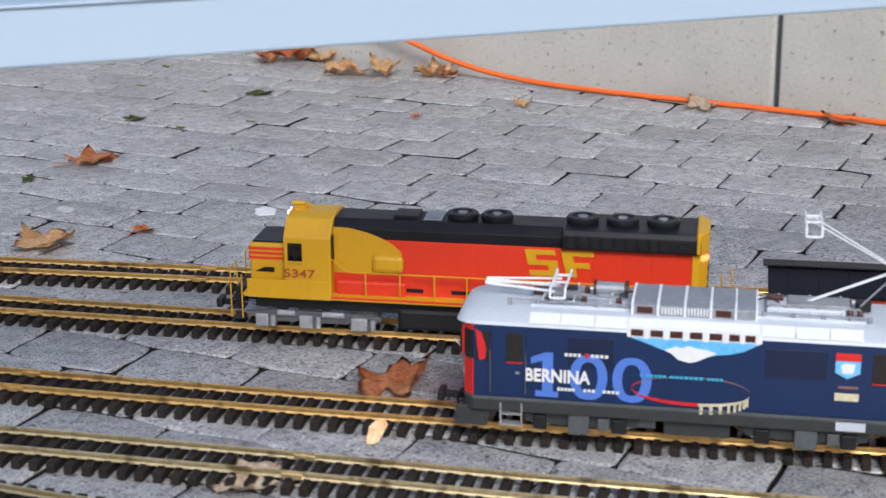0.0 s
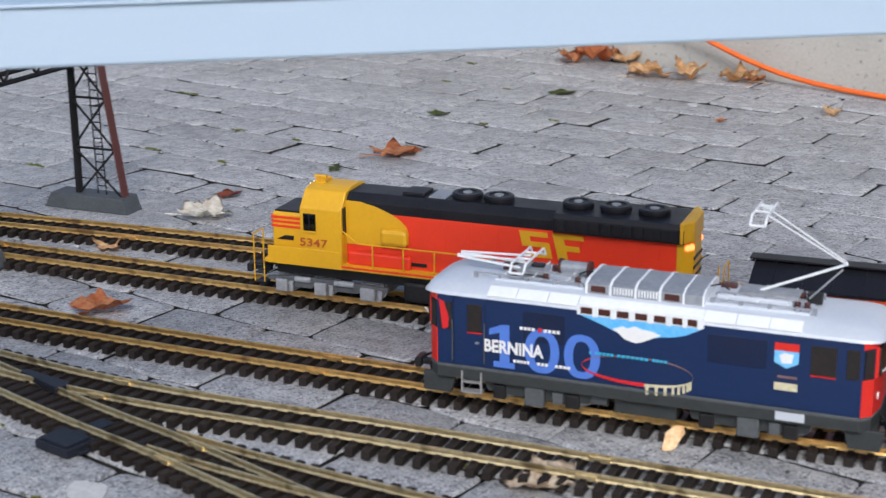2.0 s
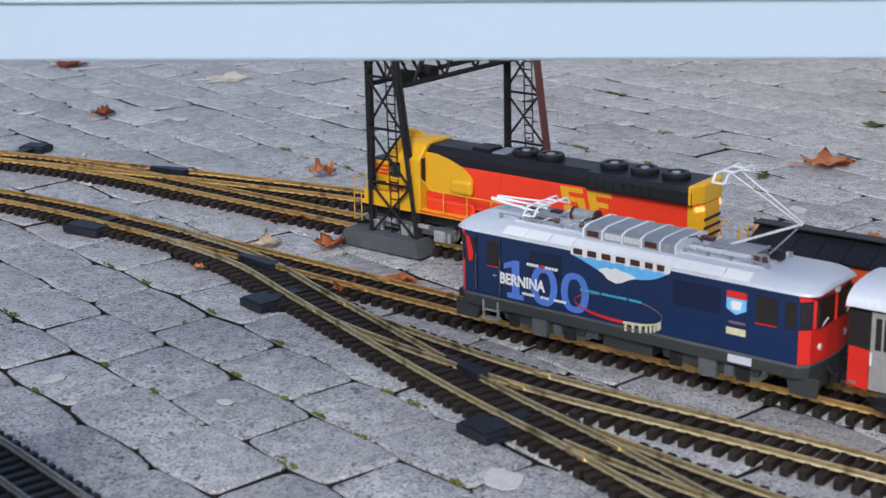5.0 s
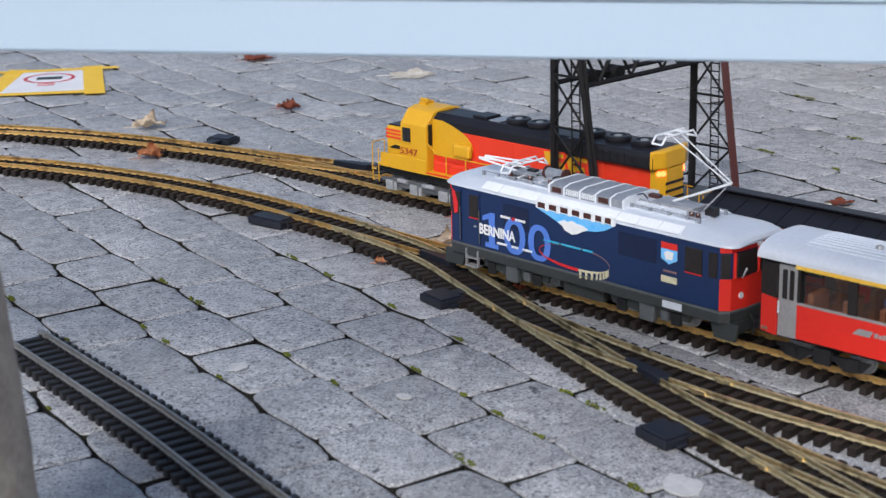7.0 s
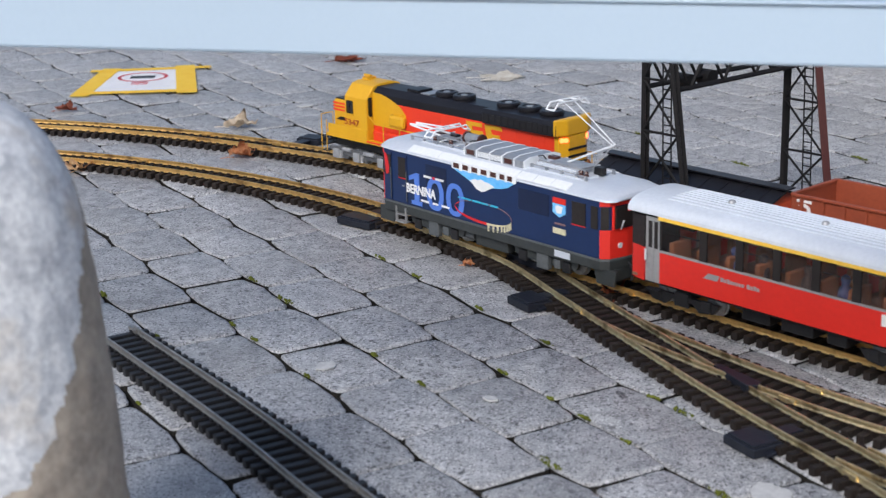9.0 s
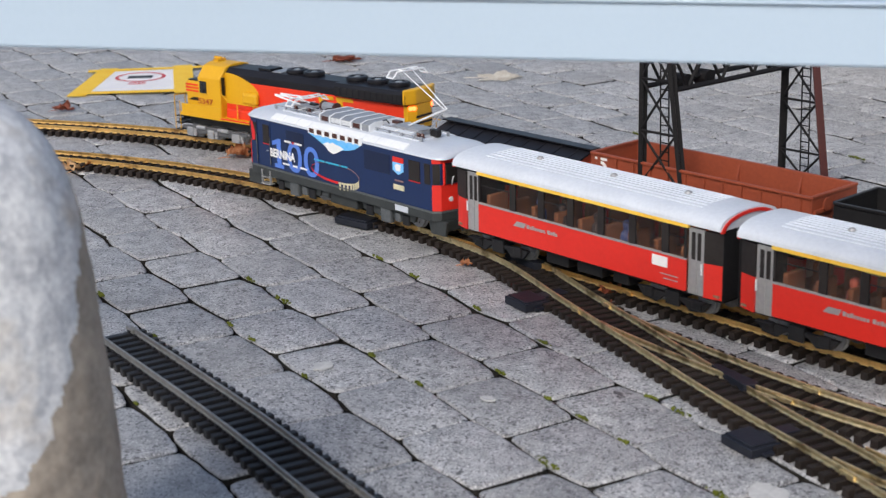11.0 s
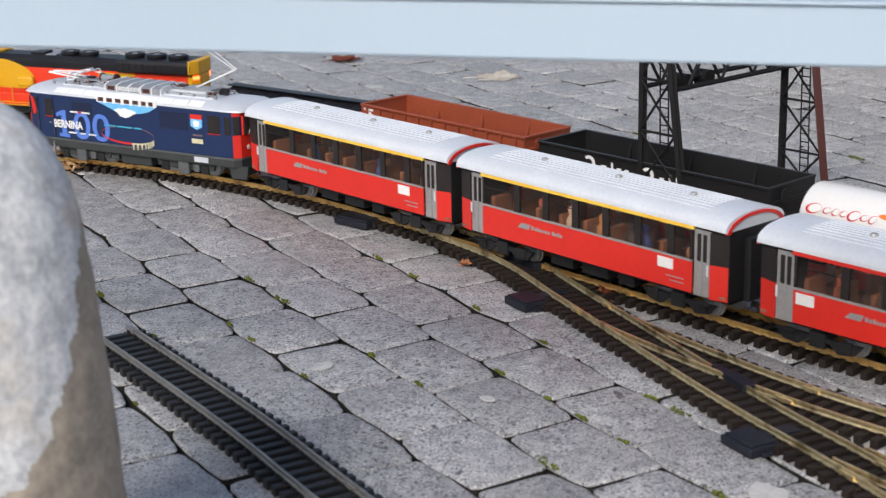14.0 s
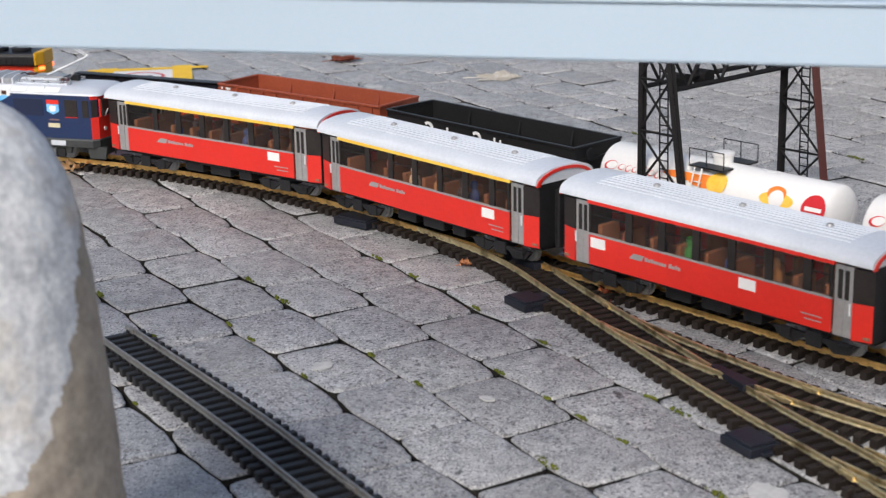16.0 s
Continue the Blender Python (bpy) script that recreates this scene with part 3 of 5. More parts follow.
# ---- fallen leaves and litter ----
def leaf_materials():
    spec = [((0.66, 0.33, 0.16), (0.50, 0.15, 0.05)), ((0.86, 0.62, 0.36), (0.62, 0.34, 0.14)), ((0.80, 0.70, 0.56), (0.58, 0.44, 0.30)), ((0.34, 0.09, 0.05), (0.22, 0.06, 0.03)), ((0.12, 0.15, 0.035), (0.07, 0.09, 0.02)), ((0.62, 0.22, 0.08), (0.42, 0.13, 0.05)), ((0.90, 0.87, 0.80), (0.68, 0.62, 0.52))]
    return [surface("leaf_" + str(i), a, b, 30, 0.7, bump=0.6, fine=200, mix=(0.4, 0.6)) for i, (a, b) in enumerate(spec)]


LEAF = leaf_materials()
LEAF_WORD = ["brown", "tan", "pale dry", "dark red", "green", "orange", "bleached white"]


def leaf(x, y, size, rot, kind, seed, lift=0.012, z=0.0):
    """A curled lobed leaf with its stalk."""
    rng = random.Random(seed)
    b = bmesh.new()
    lobes = 5
    pts = []
    n = 40
    for k in range(n):
        a = 2 * math.pi * k / n
        r = 0.84 + 0.15 * math.cos(lobes * a) + 0.07 * math.cos(3 * lobes * a + 0.6) + rng.uniform(-0.05, 0.05)
        if abs(a - math.pi) < 0.25:
            r *= 0.55
        pts.append((r * math.cos(a), r * math.sin(a) * 0.85))
    curl = min(1.3, max(0.15, lift / size * 4.5))
    c1, c2, ph = rng.uniform(0.5, 1.0), rng.uniform(0.3, 0.8), rng.uniform(0, 6.28)
    def co(u, v):
        h = lift * (0.15 + c1 * v * v + c2 * 0.6 * abs(math.sin(u * 2.2 + ph)) * (u * u + v * v) + 0.12 * math.sin(7 * u + ph) * math.cos(6 * v))
        bend = curl * (v - 0.25 * u * math.sin(ph))
        side = math.sin(bend) / curl
        up = (1 - math.cos(bend)) / curl * size * 0.35
        k = noise.noise(Vector((u * 2.6 + seed, v * 2.6, ph))) * 0.8 + noise.noise(Vector((u * 6, v * 6 + seed, ph))) * 0.3
        return (u * size / 2 * (1 - 0.12 * curl * v * v), side * size / 2, h + up + k * lift * 0.8)
    mid = b.verts.new(co(0, 0))
    rings = [[b.verts.new(co(u * f, v * f)) for u, v in pts] for f in (0.25, 0.5, 0.75, 1.0)]
    for k in range(n):
        j = (k + 1) % n
        b.faces.new((mid, rings[0][k], rings[0][j]))
        for p, q in zip(rings, rings[1:]):
            b.faces.new((p[k], q[k], q[j], p[j]))
    low = min(v.co.z for v in b.verts)
    for v in b.verts:
        v.co.z -= low - 0.0008
    bmesh.ops.solidify(b, geom=b.faces[:], thickness=0.0005)
    wire([(-0.25 * size, 0, 0.002), (-0.45 * size, 0.02 * size, 0.003), (-0.68 * size, 0.06 * size, 0.0015)], 0.0008, b, 5)
    o = tagged(part("leaf", b, LEAF[kind], smooth=True), LEAF_WORD[kind] + " curled fallen leaf on the paving", "leaf", "fallen leaves")
    o.matrix_basis = pose(x, y, z, rng.uniform(-4, 4), rng.uniform(-4, 4), rot)
    return o


LEAVES = [(1.962, 3.43, 0.13, -20, 5, 0.04), (2.03, 3.395, 0.11, 60, 1, 0.04), (1.905, 3.45, 0.10, 70, 0, 0.04), (1.975, 3.205, 0.12, -30, 1, 0.035), (2.045, 3.145, 0.11, 40, 1, 0.04), (2.125, 3.06, 0.10, 120, 1, 0.04), (2.15, 3.03, 0.06, 20, 0, 0.03), (2.098, 2.685, 0.06, 40, 1, 0.025),
          (1.166, 2.775, 0.115, 5, 0, 0.022), (0.892, 2.318, 0.13, 30, 1, 0.022), (1.02, 1.525, 0.12, 60, 0, 0.03), (0.745, 1.375, 0.08, 150, 2, 0.02), (2.395, 2.45, 0.10, 15, 2, 0.02), (2.53, 2.19, 0.09, 60, 5, 0.02),
          (1.864, 2.733, 0.03, 0, 0, 0.008), (1.379, 3.055, 0.05, 30, 4, 0.006), (1.708, 3.126, 0.065, 10, 4, 0.006), (1.021, 2.723, 0.035, 50, 4, 0.004), (0.251, 2.911, 0.055, 40, 0, 0.03), (0.177, 2.629, 0.075, 0, 3, 0.018),
          (0.216, 2.231, 0.05, 90, 3, 0.02), (0.217, 2.455, 0.055, 45, 5, 0.02), (0.454, 2.128, 0.085, 10, 0, 0.022), (0.120, 2.49, 0.06, 15, 2, 0.015), (-0.45, 3.405, 0.075, 5, 2, 0.03), (-0.414, 3.135, 0.06, 20, 0, 0.03),
          (0.12, 3.905, 0.12, 0, 6, 0.006), (-0.162, 3.55, 0.06, 0, 3, 0.03), (-0.258, 4.18, 0.09, 0, 3, 0.016), (0.219, 2.225, 0.045, 30, 5, 0.015), (0.014, 2.386, 0.022, 0, 0, 0.012), (-0.715, 3.06, 0.06, 70, 1, 0.02),
          (0.715, 2.515, 0.10, -30, 6, 0.035), (0.53, 2.41, 0.06, 70, 1, 0.018), (0.79, 2.63, 0.05, 10, 3, 0.008), (0.30, 2.26, 0.05, 0, 5, 0.012), (1.05, 2.30, 0.04, 0, 5, 0.01), (-0.86, 3.62, 0.05, 0, 3, 0.02)]
for i, (x, y, size, rot, kind, lift) in enumerate(LEAVES):
    leaf(x, y, size, rot, kind, 100 + i, lift * 0.62)


def small_leaf():
    """A pale folded leaf that stands on edge against the track."""
    b = bmesh.new()
    out = [(-0.022, 0.002), (-0.008, 0.0), (0.004, 0.004), (0.012, 0.03), (0.002, 0.044), (-0.018, 0.042), (-0.026, 0.03)]
    v = [b.verts.new((x * 0.55 + 0.25 * z, 0.007 * math.sin(z * 60) + 0.25 * z, z * 0.55)) for x, z in out]
    b.faces.new(v)
    bmesh.ops.triangulate(b, faces=b.faces[:])
    bmesh.ops.solidify(b, geom=b.faces[:], thickness=0.0006)
    o = tagged(part("leaf", b, LEAF[1]), "tan folded leaf leaning on the sleepers", "leaf", "fallen leaves")
    o.matrix_basis = pose(0.912, 1.392, 0.0, 0, 0, -30)


small_leaf()


def chip(x, y, size, seed, mat_, word):
    rng = random.Random(seed)
    b = bmesh.new()
    k = 13
    out = [(size * rng.uniform(0.65, 1) * math.cos(2 * math.pi * i / k), size * 0.7 * rng.uniform(0.65, 1) * math.sin(2 * math.pi * i / k)) for i in range(k)]
    prism(out, "z", -0.0012, 0.0007, b)
    o = tagged(part("litter", b, mat_), word, "litter", "bits of litter")
    o.matrix_basis = pose(x, y, 0, 0, 0, rng.uniform(0, 360))


STAIN = surface("lichen_stain", (0.55, 0.55, 0.54), (0.42, 0.42, 0.42), 60, 0.95, bump=0.3)
for i, (x, y, s) in enumerate([(-0.175, 1.972, 0.02), (0.311, 1.568, 0.032), (0.0, 3.48, 0.022), (-0.328, 3.63, 0.025), (-0.173, 3.83, 0.03), (1.75, 3.3, 0.03), (1.00, 2.50, 0.022), (0.03, 1.85, 0.012), (0.9, 3.2, 0.02), (1.9, 2.9, 0.02)]):
    chip(x, y, s, 300 + i, STAIN, "pale flake of lichen or paper on a paver")
chip(1.266, 2.294, 0.03, 350, PAPER, "crumpled white plastic scrap on a paver")
for i, (x, y, s) in enumerate([(-0.113, 2.447, 0.014), (0.263, 1.803, 0.016), (0.258, 1.571, 0.016), (-0.213, 2.266, 0.018), (0.134, 1.785, 0.01), (0.085, 1.66, 0.02), (0.095, 2.035, 0.014), (-0.57, 2.46, 0.016), (-0.48, 2.31, 0.014), (0.5, 2.98, 0.02), (0.72, 3.0, 0.02),
                                (0.21, 2.06, 0.012), (-0.02, 2.37, 0.012), (0.95, 3.1, 0.02), (-0.3, 2.35, 0.012), (0.06, 2.29, 0.010), (0.7, 1.47, 0.012), (0.58, 2.66, 0.016), (0.33, 2.78, 0.016), (0.2, 3.15, 0.016)]):
    moss_tuft(x, y, s, 40 + i)

def joint_moss():
    """Small tufts scattered along the joints of the open paving."""
    rng = random.Random(61)
    for i in range(22):
        moss_tuft(rng.uniform(-0.45, 0.28), rng.uniform(1.62, 2.35), rng.uniform(0.005, 0.011), 80 + i)
    for i in range(12):
        moss_tuft(rng.uniform(0.2, 1.9), rng.uniform(2.75, 3.6), rng.uniform(0.008, 0.018), 120 + i)


joint_moss()

# ---- rolling stock ----
# Each vehicle: x forwards, y to its left, z up from the paving.
def wheelset(parent, x, r=0.0155):
    b = rod((0, -0.03, 0), (0, 0.03, 0), 0.003, 8)
    for e in (-1, 1):
        rod((0, e * 0.0215, 0), (0, e * 0.027, 0), r, 20, b)
        rod((0, e * 0.0200, 0), (0, e * 0.0215, 0), r + 0.002, 20, b)
        for k in range(5):
            a = 2 * math.pi * k / 5
            box(math.cos(a) * r * 0.55 - 0.002, math.cos(a) * r * 0.55 + 0.002, e * 0.0275 - 0.0008, e * 0.0275 + 0.0008, math.sin(a) * r * 0.55 - 0.002, math.sin(a) * r * 0.55 + 0.002, 0, b)
    w = part("wheelset", b, SILVER, parent, "turning metal wheelset")
    w.location = (x, 0, RAIL_TOP + r)
    WHEELS.append((w, x, RAIL_TOP + r, r))
    return w


WHEELS = []


def coupler(parent, x, e):
    b = box(min(x, x + e * 0.03), max(x, x + e * 0.03), -0.004, 0.004, 0.036, 0.043, 0.001)
    box(x + e * 0.03 - 0.004, x + e * 0.03 + 0.004, -0.011, 0.011, 0.034, 0.046, 0.0015, b)
    part("coupler", b, BLACK, parent)


def plain_bogie(parent, x, wheelbase=0.085, width=0.042, mat_=None, name="bogie"):
    mat_ = mat_ or BLACK
    b = None
    for e in (-1, 1):
        y = e * width
        b = prism([(x - wheelbase * 0.75, 0.040), (x - wheelbase * 0.62, 0.027), (x - wheelbase * 0.35, 0.024), (x - wheelbase * 0.2, 0.034), (x + wheelbase * 0.2, 0.034), (x + wheelbase * 0.35, 0.024), (x + wheelbase * 0.62, 0.027), (x + wheelbase * 0.75, 0.040)], "y", y - 0.003, y + 0.003, b)
        for w in (-1, 1):
            box(x + w * wheelbase / 2 - 0.008, x + w * wheelbase / 2 + 0.008, min(y, y + e * 0.006), max(y, y + e * 0.006), 0.028, 0.043, 0.0015, b)
        box(x - 0.012, x + 0.012, min(y, y + e * 0.005), max(y, y + e * 0.005), 0.026, 0.046, 0.001, b)
    box(x - 0.012, x + 0.012, -width, width, 0.036, 0.05, 0, b)
    part(name, b, mat_, parent)
    for w in (-1, 1):
        wheelset(parent, x + w * wheelbase / 2)


def orange_loco():
    """Six-axle hood diesel; x0 is where the cab window is, the nose points to +x."""
    t = thing("diesel_locomotive", "yellow and scarlet six-axle model diesel locomotive with black roof", "locomotive")
    C = 0.238
    X = lambda r: C - float(np.interp(r, (-120, 20, 178, 223, 326, 375, 427, 505, 560), (-116, 20, 209, 253, 361, 411, 461, 519, 566))) / 1000.0
    # frame and walkways
    part("frame", box(X(520), X(-72), -0.050, 0.050, 0.0655, 0.0715, 0.0012), YELLOW, t)
    part("underframe", box(X(500), X(-60), -0.036, 0.036, 0.048, 0.0655, 0.001), BLACK, t)
    for e in (-1, 1):
        part("sill_stripe", box(X(505), X(30), e * 0.0502 - 0.0004, e * 0.0502 + 0.0004, 0.0685, 0.0712), RED, t, "scarlet stripe along the sill")
        # deeper yellow side under the cab
        part("cab_skirt", box(X(42), X(-66), e * 0.0497 - 0.0012, e * 0.0497 + 0.0012, 0.0655, 0.0900, 0.0005), YELLOW, t)
    # nose
    part("nose", box(X(-10), X(-66), -0.036, 0.036, 0.070, 0.1340, 0.004), YELLOW, t)
    part("nose_top", box(X(-14), X(-62), -0.033, 0.033, 0.1338, 0.1362, 0.001), ROOFBLACK, t, "dark anti-glare panel on the nose")
    for i in range(3):
        z = 0.1125 + i * 0.0062
        part("nose_stripe", box(X(-14), X(-66.4), -0.0364, 0.0364, z, z + 0.0036), RED, t)
    part("nose_step", prism([(X(-58), 0.096), (X(-32), 0.096), (X(-32), 0.102), (X(-45), 0.102)], "y", -0.0372, 0.0372), ROOFBLACK, t)
    # cab with sloping roof sides
    sec = [(-0.050, 0.070), (0.050, 0.070), (0.050, 0.1475), (0.031, 0.1690), (0.015, 0.1730), (-0.015, 0.1730), (-0.031, 0.1690), (-0.050, 0.1475)]
    part("cab", prism(sec, "x", X(43), X(-15), None, 0.0018), YELLOW, t)
    for e in (-1, 1):
        y = e * 0.0505
        w = part("cab_window", box(X(10), X(-9), y - 0.0012, y + 0.0012, 0.1165, 0.1400, 0.0006), CABGLASS, t, "dark cab window with a yellow frame")
        part("frame", box(X(11), X(-10), y - 0.0016, y + 0.0016, 0.1135, 0.1162, 0.0004), YELLOW, w)
        part("sash", box(X(1.2), X(-0.6), y - 0.0017, y + 0.0017, 0.1165, 0.1400), BLACK, w)
        part("backing", box(X(9), X(-8), y - e * 0.004 - 0.0005, y - e * 0.004 + 0.0042, 0.117, 0.1395), BLACK, w)
        part("front_window", box(X(-15.8), X(-14.2), e * 0.024 - 0.011, e * 0.024 + 0.011, 0.138, 0.158, 0.0005), BLACK, t)
        part("rear_window", box(X(42.2), X(43.8), e * 0.0415 - 0.004, e * 0.0415 + 0.004, 0.115, 0.150, 0.0005), ROOFBLACK, t)
    part("road_number", fit_letters("5347", X(-15), X(26), 0.0945, 0.1060, 0.0513, 0.012), NUMBERRED, t, "dark red road number on the cab side")
    part("horn", rod((X(-14), 0, 0.1790), (X(4), 0.0, 0.1790), 0.0028, 10, box(X(-8), X(6), -0.010, 0.010, 0.1728, 0.1768, 0.001)), YELLOW, t)
    for y in (-0.0055, 0.0055):
        part("headlight", rod((X(-15), y, 0.1665), (X(-18.5), y, 0.1665), 0.0042, 14), LAMPWHITE, t, "lit white headlight")
    for y in (-0.02, 0.02):
        part("number_board", box(X(-14), X(-17), y - 0.007, y + 0.007, 0.1605, 0.1670, 0.0006), WHITE, t)
    # long hood
    part("hood", box(X(480), X(43), -0.0335, 0.0335, 0.070, 0.1470, 0.001), RED, t)
    hood_top = [(-0.0340, 0.1445), (-0.0340, 0.1580), (-0.0225, 0.1685), (0.0225, 0.1685), (0.0340, 0.1580), (0.0340, 0.1445)]
    part("hood_roof", prism(hood_top, "x", X(310), X(43), None, 0.001), ROOFBLACK, t)
    flare = [(-0.0340, 0.1430), (-0.0430, 0.1460), (-0.0430, 0.1640), (-0.0390, 0.1700), (0.0390, 0.1700), (0.0430, 0.1640), (0.0430, 0.1460), (0.0340, 0.1430)]
    part("radiator_section", prism(flare, "x", X(492), X(306), None, 0.001), ROOFBLACK, t, "black flared radiator section")
    for e in (-1, 1):
        for k in range(12):
            x = X(316 + k * 14.5)
            part("louvre", box(x - 0.005, x + 0.005, e * 0.0432 - 0.0006, e * 0.0432 + 0.0006, 0.1485, 0.1625, 0.0003), BLACK, t)
        # yellow swoosh behind the cab, with its round end
        o = [(X(r), z) for r, z in ((43, 0.0990), (43, 0.1590), (62, 0.1585), (80, 0.1535), (96, 0.1465), (108, 0.1385), (116, 0.1295), (119, 0.1190), (116, 0.1080), (107, 0.1015), (95, 0.0990))]
        part("side_swoosh", prism(o, "y", e * 0.0335 - 0.0008, e * 0.0335 + 0.0008), YELLOW, t, "yellow rounded panel on the hood side")
        part("battery_box", box(X(120), X(86), min(e * 0.033, e * 0.0445), max(e * 0.033, e * 0.0445), 0.1030, 0.1270, 0.006), YELLOW, t)
        part("side_box", box(X(122), X(46), min(e * 0.033, e * 0.0400), max(e * 0.033, e * 0.0400), 0.0705, 0.0900, 0.003), RED, t)
        for k in range(4):
            part("side_vent", box(X(140 + 100 * k), X(70 + 100 * k), e * 0.0341 - 0.0006, e * 0.0341 + 0.0006, 0.0765, 0.0815, 0.0003), ROOFBLACK, t)
        for k in range(9):
            part("hood_door", box(X(160 + 36 * k), X(128 + 36 * k), e * 0.0337 - 0.0003, e * 0.0337 + 0.0003, 0.086, 0.143, 0.0002), RED, t)
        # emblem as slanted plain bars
        s = e * 0.0346
        sl = lambda r, z: (X(r + (z - 0.100) * -220), z + 0.0065)
        def bar(r0, r1, z0, z1):
            return [sl(r0, z0), sl(r1, z0), sl(r1, z1), sl(r0, z1)]
        for quad in (bar(268, 304, 0.1010, 0.1080), bar(292, 304, 0.1080, 0.1150), bar(268, 304, 0.1150, 0.1215), bar(268, 280, 0.1215, 0.1285), bar(268, 304, 0.1285, 0.1350),
                     bar(311, 324, 0.1010, 0.1350), bar(324, 342, 0.1130, 0.1200), bar(324, 350, 0.1285, 0.1350)):
            part("emblem_bar", prism(quad, "y", s - 0.0005, s + 0.0005), YELLOW, t)
        # handrail
        pts = [(X(43), e * 0.0492, 0.1210), (X(62), e * 0.0492, 0.1045), (X(500), e * 0.0492, 0.1045)]
        part("handrail", wire(pts, 0.0010), YELLOW, t)
        for r in (80, 117, 154, 191, 228, 265, 302, 339, 376, 413, 450, 487):
            part("stanchion", rod((X(r), e * 0.0492, 0.069), (X(r), e * 0.0492, 0.1048), 0.0011, 6), YELLOW, t)
        # end steps and rails
        for r0, d in ((-72, -1), (522, 1)):
            for k in range(3):
                part("step", box(min(X(r0), X(r0 + d * 16)), max(X(r0), X(r0 + d * 16)), min(e * 0.028, e * 0.049), max(e * 0.028, e * 0.049), 0.034 + k * 0.0135, 0.0358 + k * 0.0135), BLACK, t)
            for dx in (2, 17):
                part("grab_rail", rod((X(r0 + d * dx), e * 0.0485, 0.036), (X(r0 + d * dx), e * 0.0485, 0.103 if dx == 17 else 0.094), 0.0010, 6), YELLOW, t)
            part("end_rail", wire([(X(r0 + d * 17), e * 0.0485, 0.103), (X(r0 + d * 17), e * 0.02, 0.103), (X(r0 + d * 17), e * 0.02, 0.07)], 0.0010), YELLOW, t)
            part("end_plate", box(min(X(r0), X(r0 + d * 18)), max(X(r0), X(r0 + d * 18)), min(e * 0.001, e * 0.028), max(e * 0.001, e * 0.028), 0.052, 0.0705, 0.001), BLACK, t)
    # rear end
    plan = [(X(478), 0.0350), (X(490), 0.0350), (X(504), 0.0190), (X(504), -0.0190), (X(490), -0.0350), (X(478), -0.0350)]
    part("rear_end", prism(plan, "z", 0.0715, 0.1450, None, 0.0008), YELLOW, t, "yellow rear end of the hood")
    plan = [(X(484), 0.0440), (X(491), 0.0440), (X(505), 0.0240), (X(505), -0.0240), (X(491), -0.0440), (X(484), -0.0440)]
    part("rear_cowl", prism(plan, "z", 0.1450, 0.1735, None, 0.003), YELLOW, t, "yellow flared rear cowl")
    for e in (-1, 1):
        for d in (0.32, 0.68):
            p = Vector((X(490 + 14 * d), e * (0.0350 - 0.016 * d), 0.1385))
            n_ = Vector((-0.75, e * 0.66, 0))
            part("tail_light", rod(p - n_ * 0.001, p + n_ * 0.002, 0.0040, 14), LAMPRED, t, "lit red tail light")
    for k in range(4):
        part("rear_louvre", box(X(505), X(503.5), -0.022, 0.022, 0.085 + k * 0.012, 0.089 + k * 0.012), ROOFBLACK, t)
    # roof
    for r in (178, 223, 326, 375, 427):
        z = 0.1683 if r < 300 else 0.1698
        f = part("fan", lathe([(0.0195, 0), (0.0205, 0.003), (0.0205, 0.0065), (0.0185, 0.0085), (0.013, 0.0085), (0.0125, 0.007), (0, 0.007)], 28, (X(r), 0, z)), ROOFBLACK, t, "black round roof fan")
        part("hub", rod((X(r), 0, z + 0.006), (X(r), 0, z + 0.0085), 0.006, 12), ROOFGREY, f)
    part("roof_box", box(X(132), X(106), -0.017, 0.017, 0.1683, 0.1730, 0.001), ROOFBLACK, t)
    part("roof_hatch", box(X(158), X(138), -0.019, 0.019, 0.1683, 0.1705, 0.0006), ROOFGREY, t)
    # tank and trucks
    part("fuel_tank", box(X(330), X(112), -0.040, 0.040, 0.026, 0.056, 0.006), BLACK, t)
    for cx in (12, 425):
        for e in (-1, 1):
            y = e * 0.0435
            fr = part("truck_frame", prism([(X(cx - 84), 0.044), (X(cx - 80), 0.0385), (X(cx - 50), 0.0385), (X(cx - 40), 0.0325), (X(cx - 14), 0.0325), (X(cx - 6), 0.0395), (X(cx + 8), 0.0395), (X(cx + 18), 0.0325), (X(cx + 46), 0.0325), (X(cx + 58), 0.0385), (X(cx + 84), 0.0385), (X(cx + 84), 0.044), (X(cx + 40), 0.0475), (X(cx - 40), 0.0475)], "y", y - 0.003, y + 0.003, None, 0.0008), TRUCKGREY, t, "silver-grey three-axle truck side frame")
            for k in (-60, 0, 60):
                part("journal_box", box(X(cx + k + 9), X(cx + k - 9), min(y, y + e * 0.0065), max(y, y + e * 0.0065), 0.0250, 0.0425, 0.002), SILVER, fr)
                part("spring", rod((X(cx + k + 15), y + e * 0.004, 0.027), (X(cx + k + 15), y + e * 0.004, 0.041), 0.0035, 8), SILVER, fr)
            part("brake_cylinder", rod((X(cx - 38), y + e * 0.004, 0.045), (X(cx - 14), y + e * 0.004, 0.045), 0.004, 10), SILVER, fr)
            part("brake_cylinder", rod((X(cx + 20), y + e * 0.004, 0.045), (X(cx + 44), y + e * 0.004, 0.045), 0.004, 10), SILVER, fr)
        for k in (-60, 0, 60):
            wheelset(t, X(cx + k), 0.0165)
    coupler(t, X(-88), 1)
    coupler(t, X(540), -1)
    return t


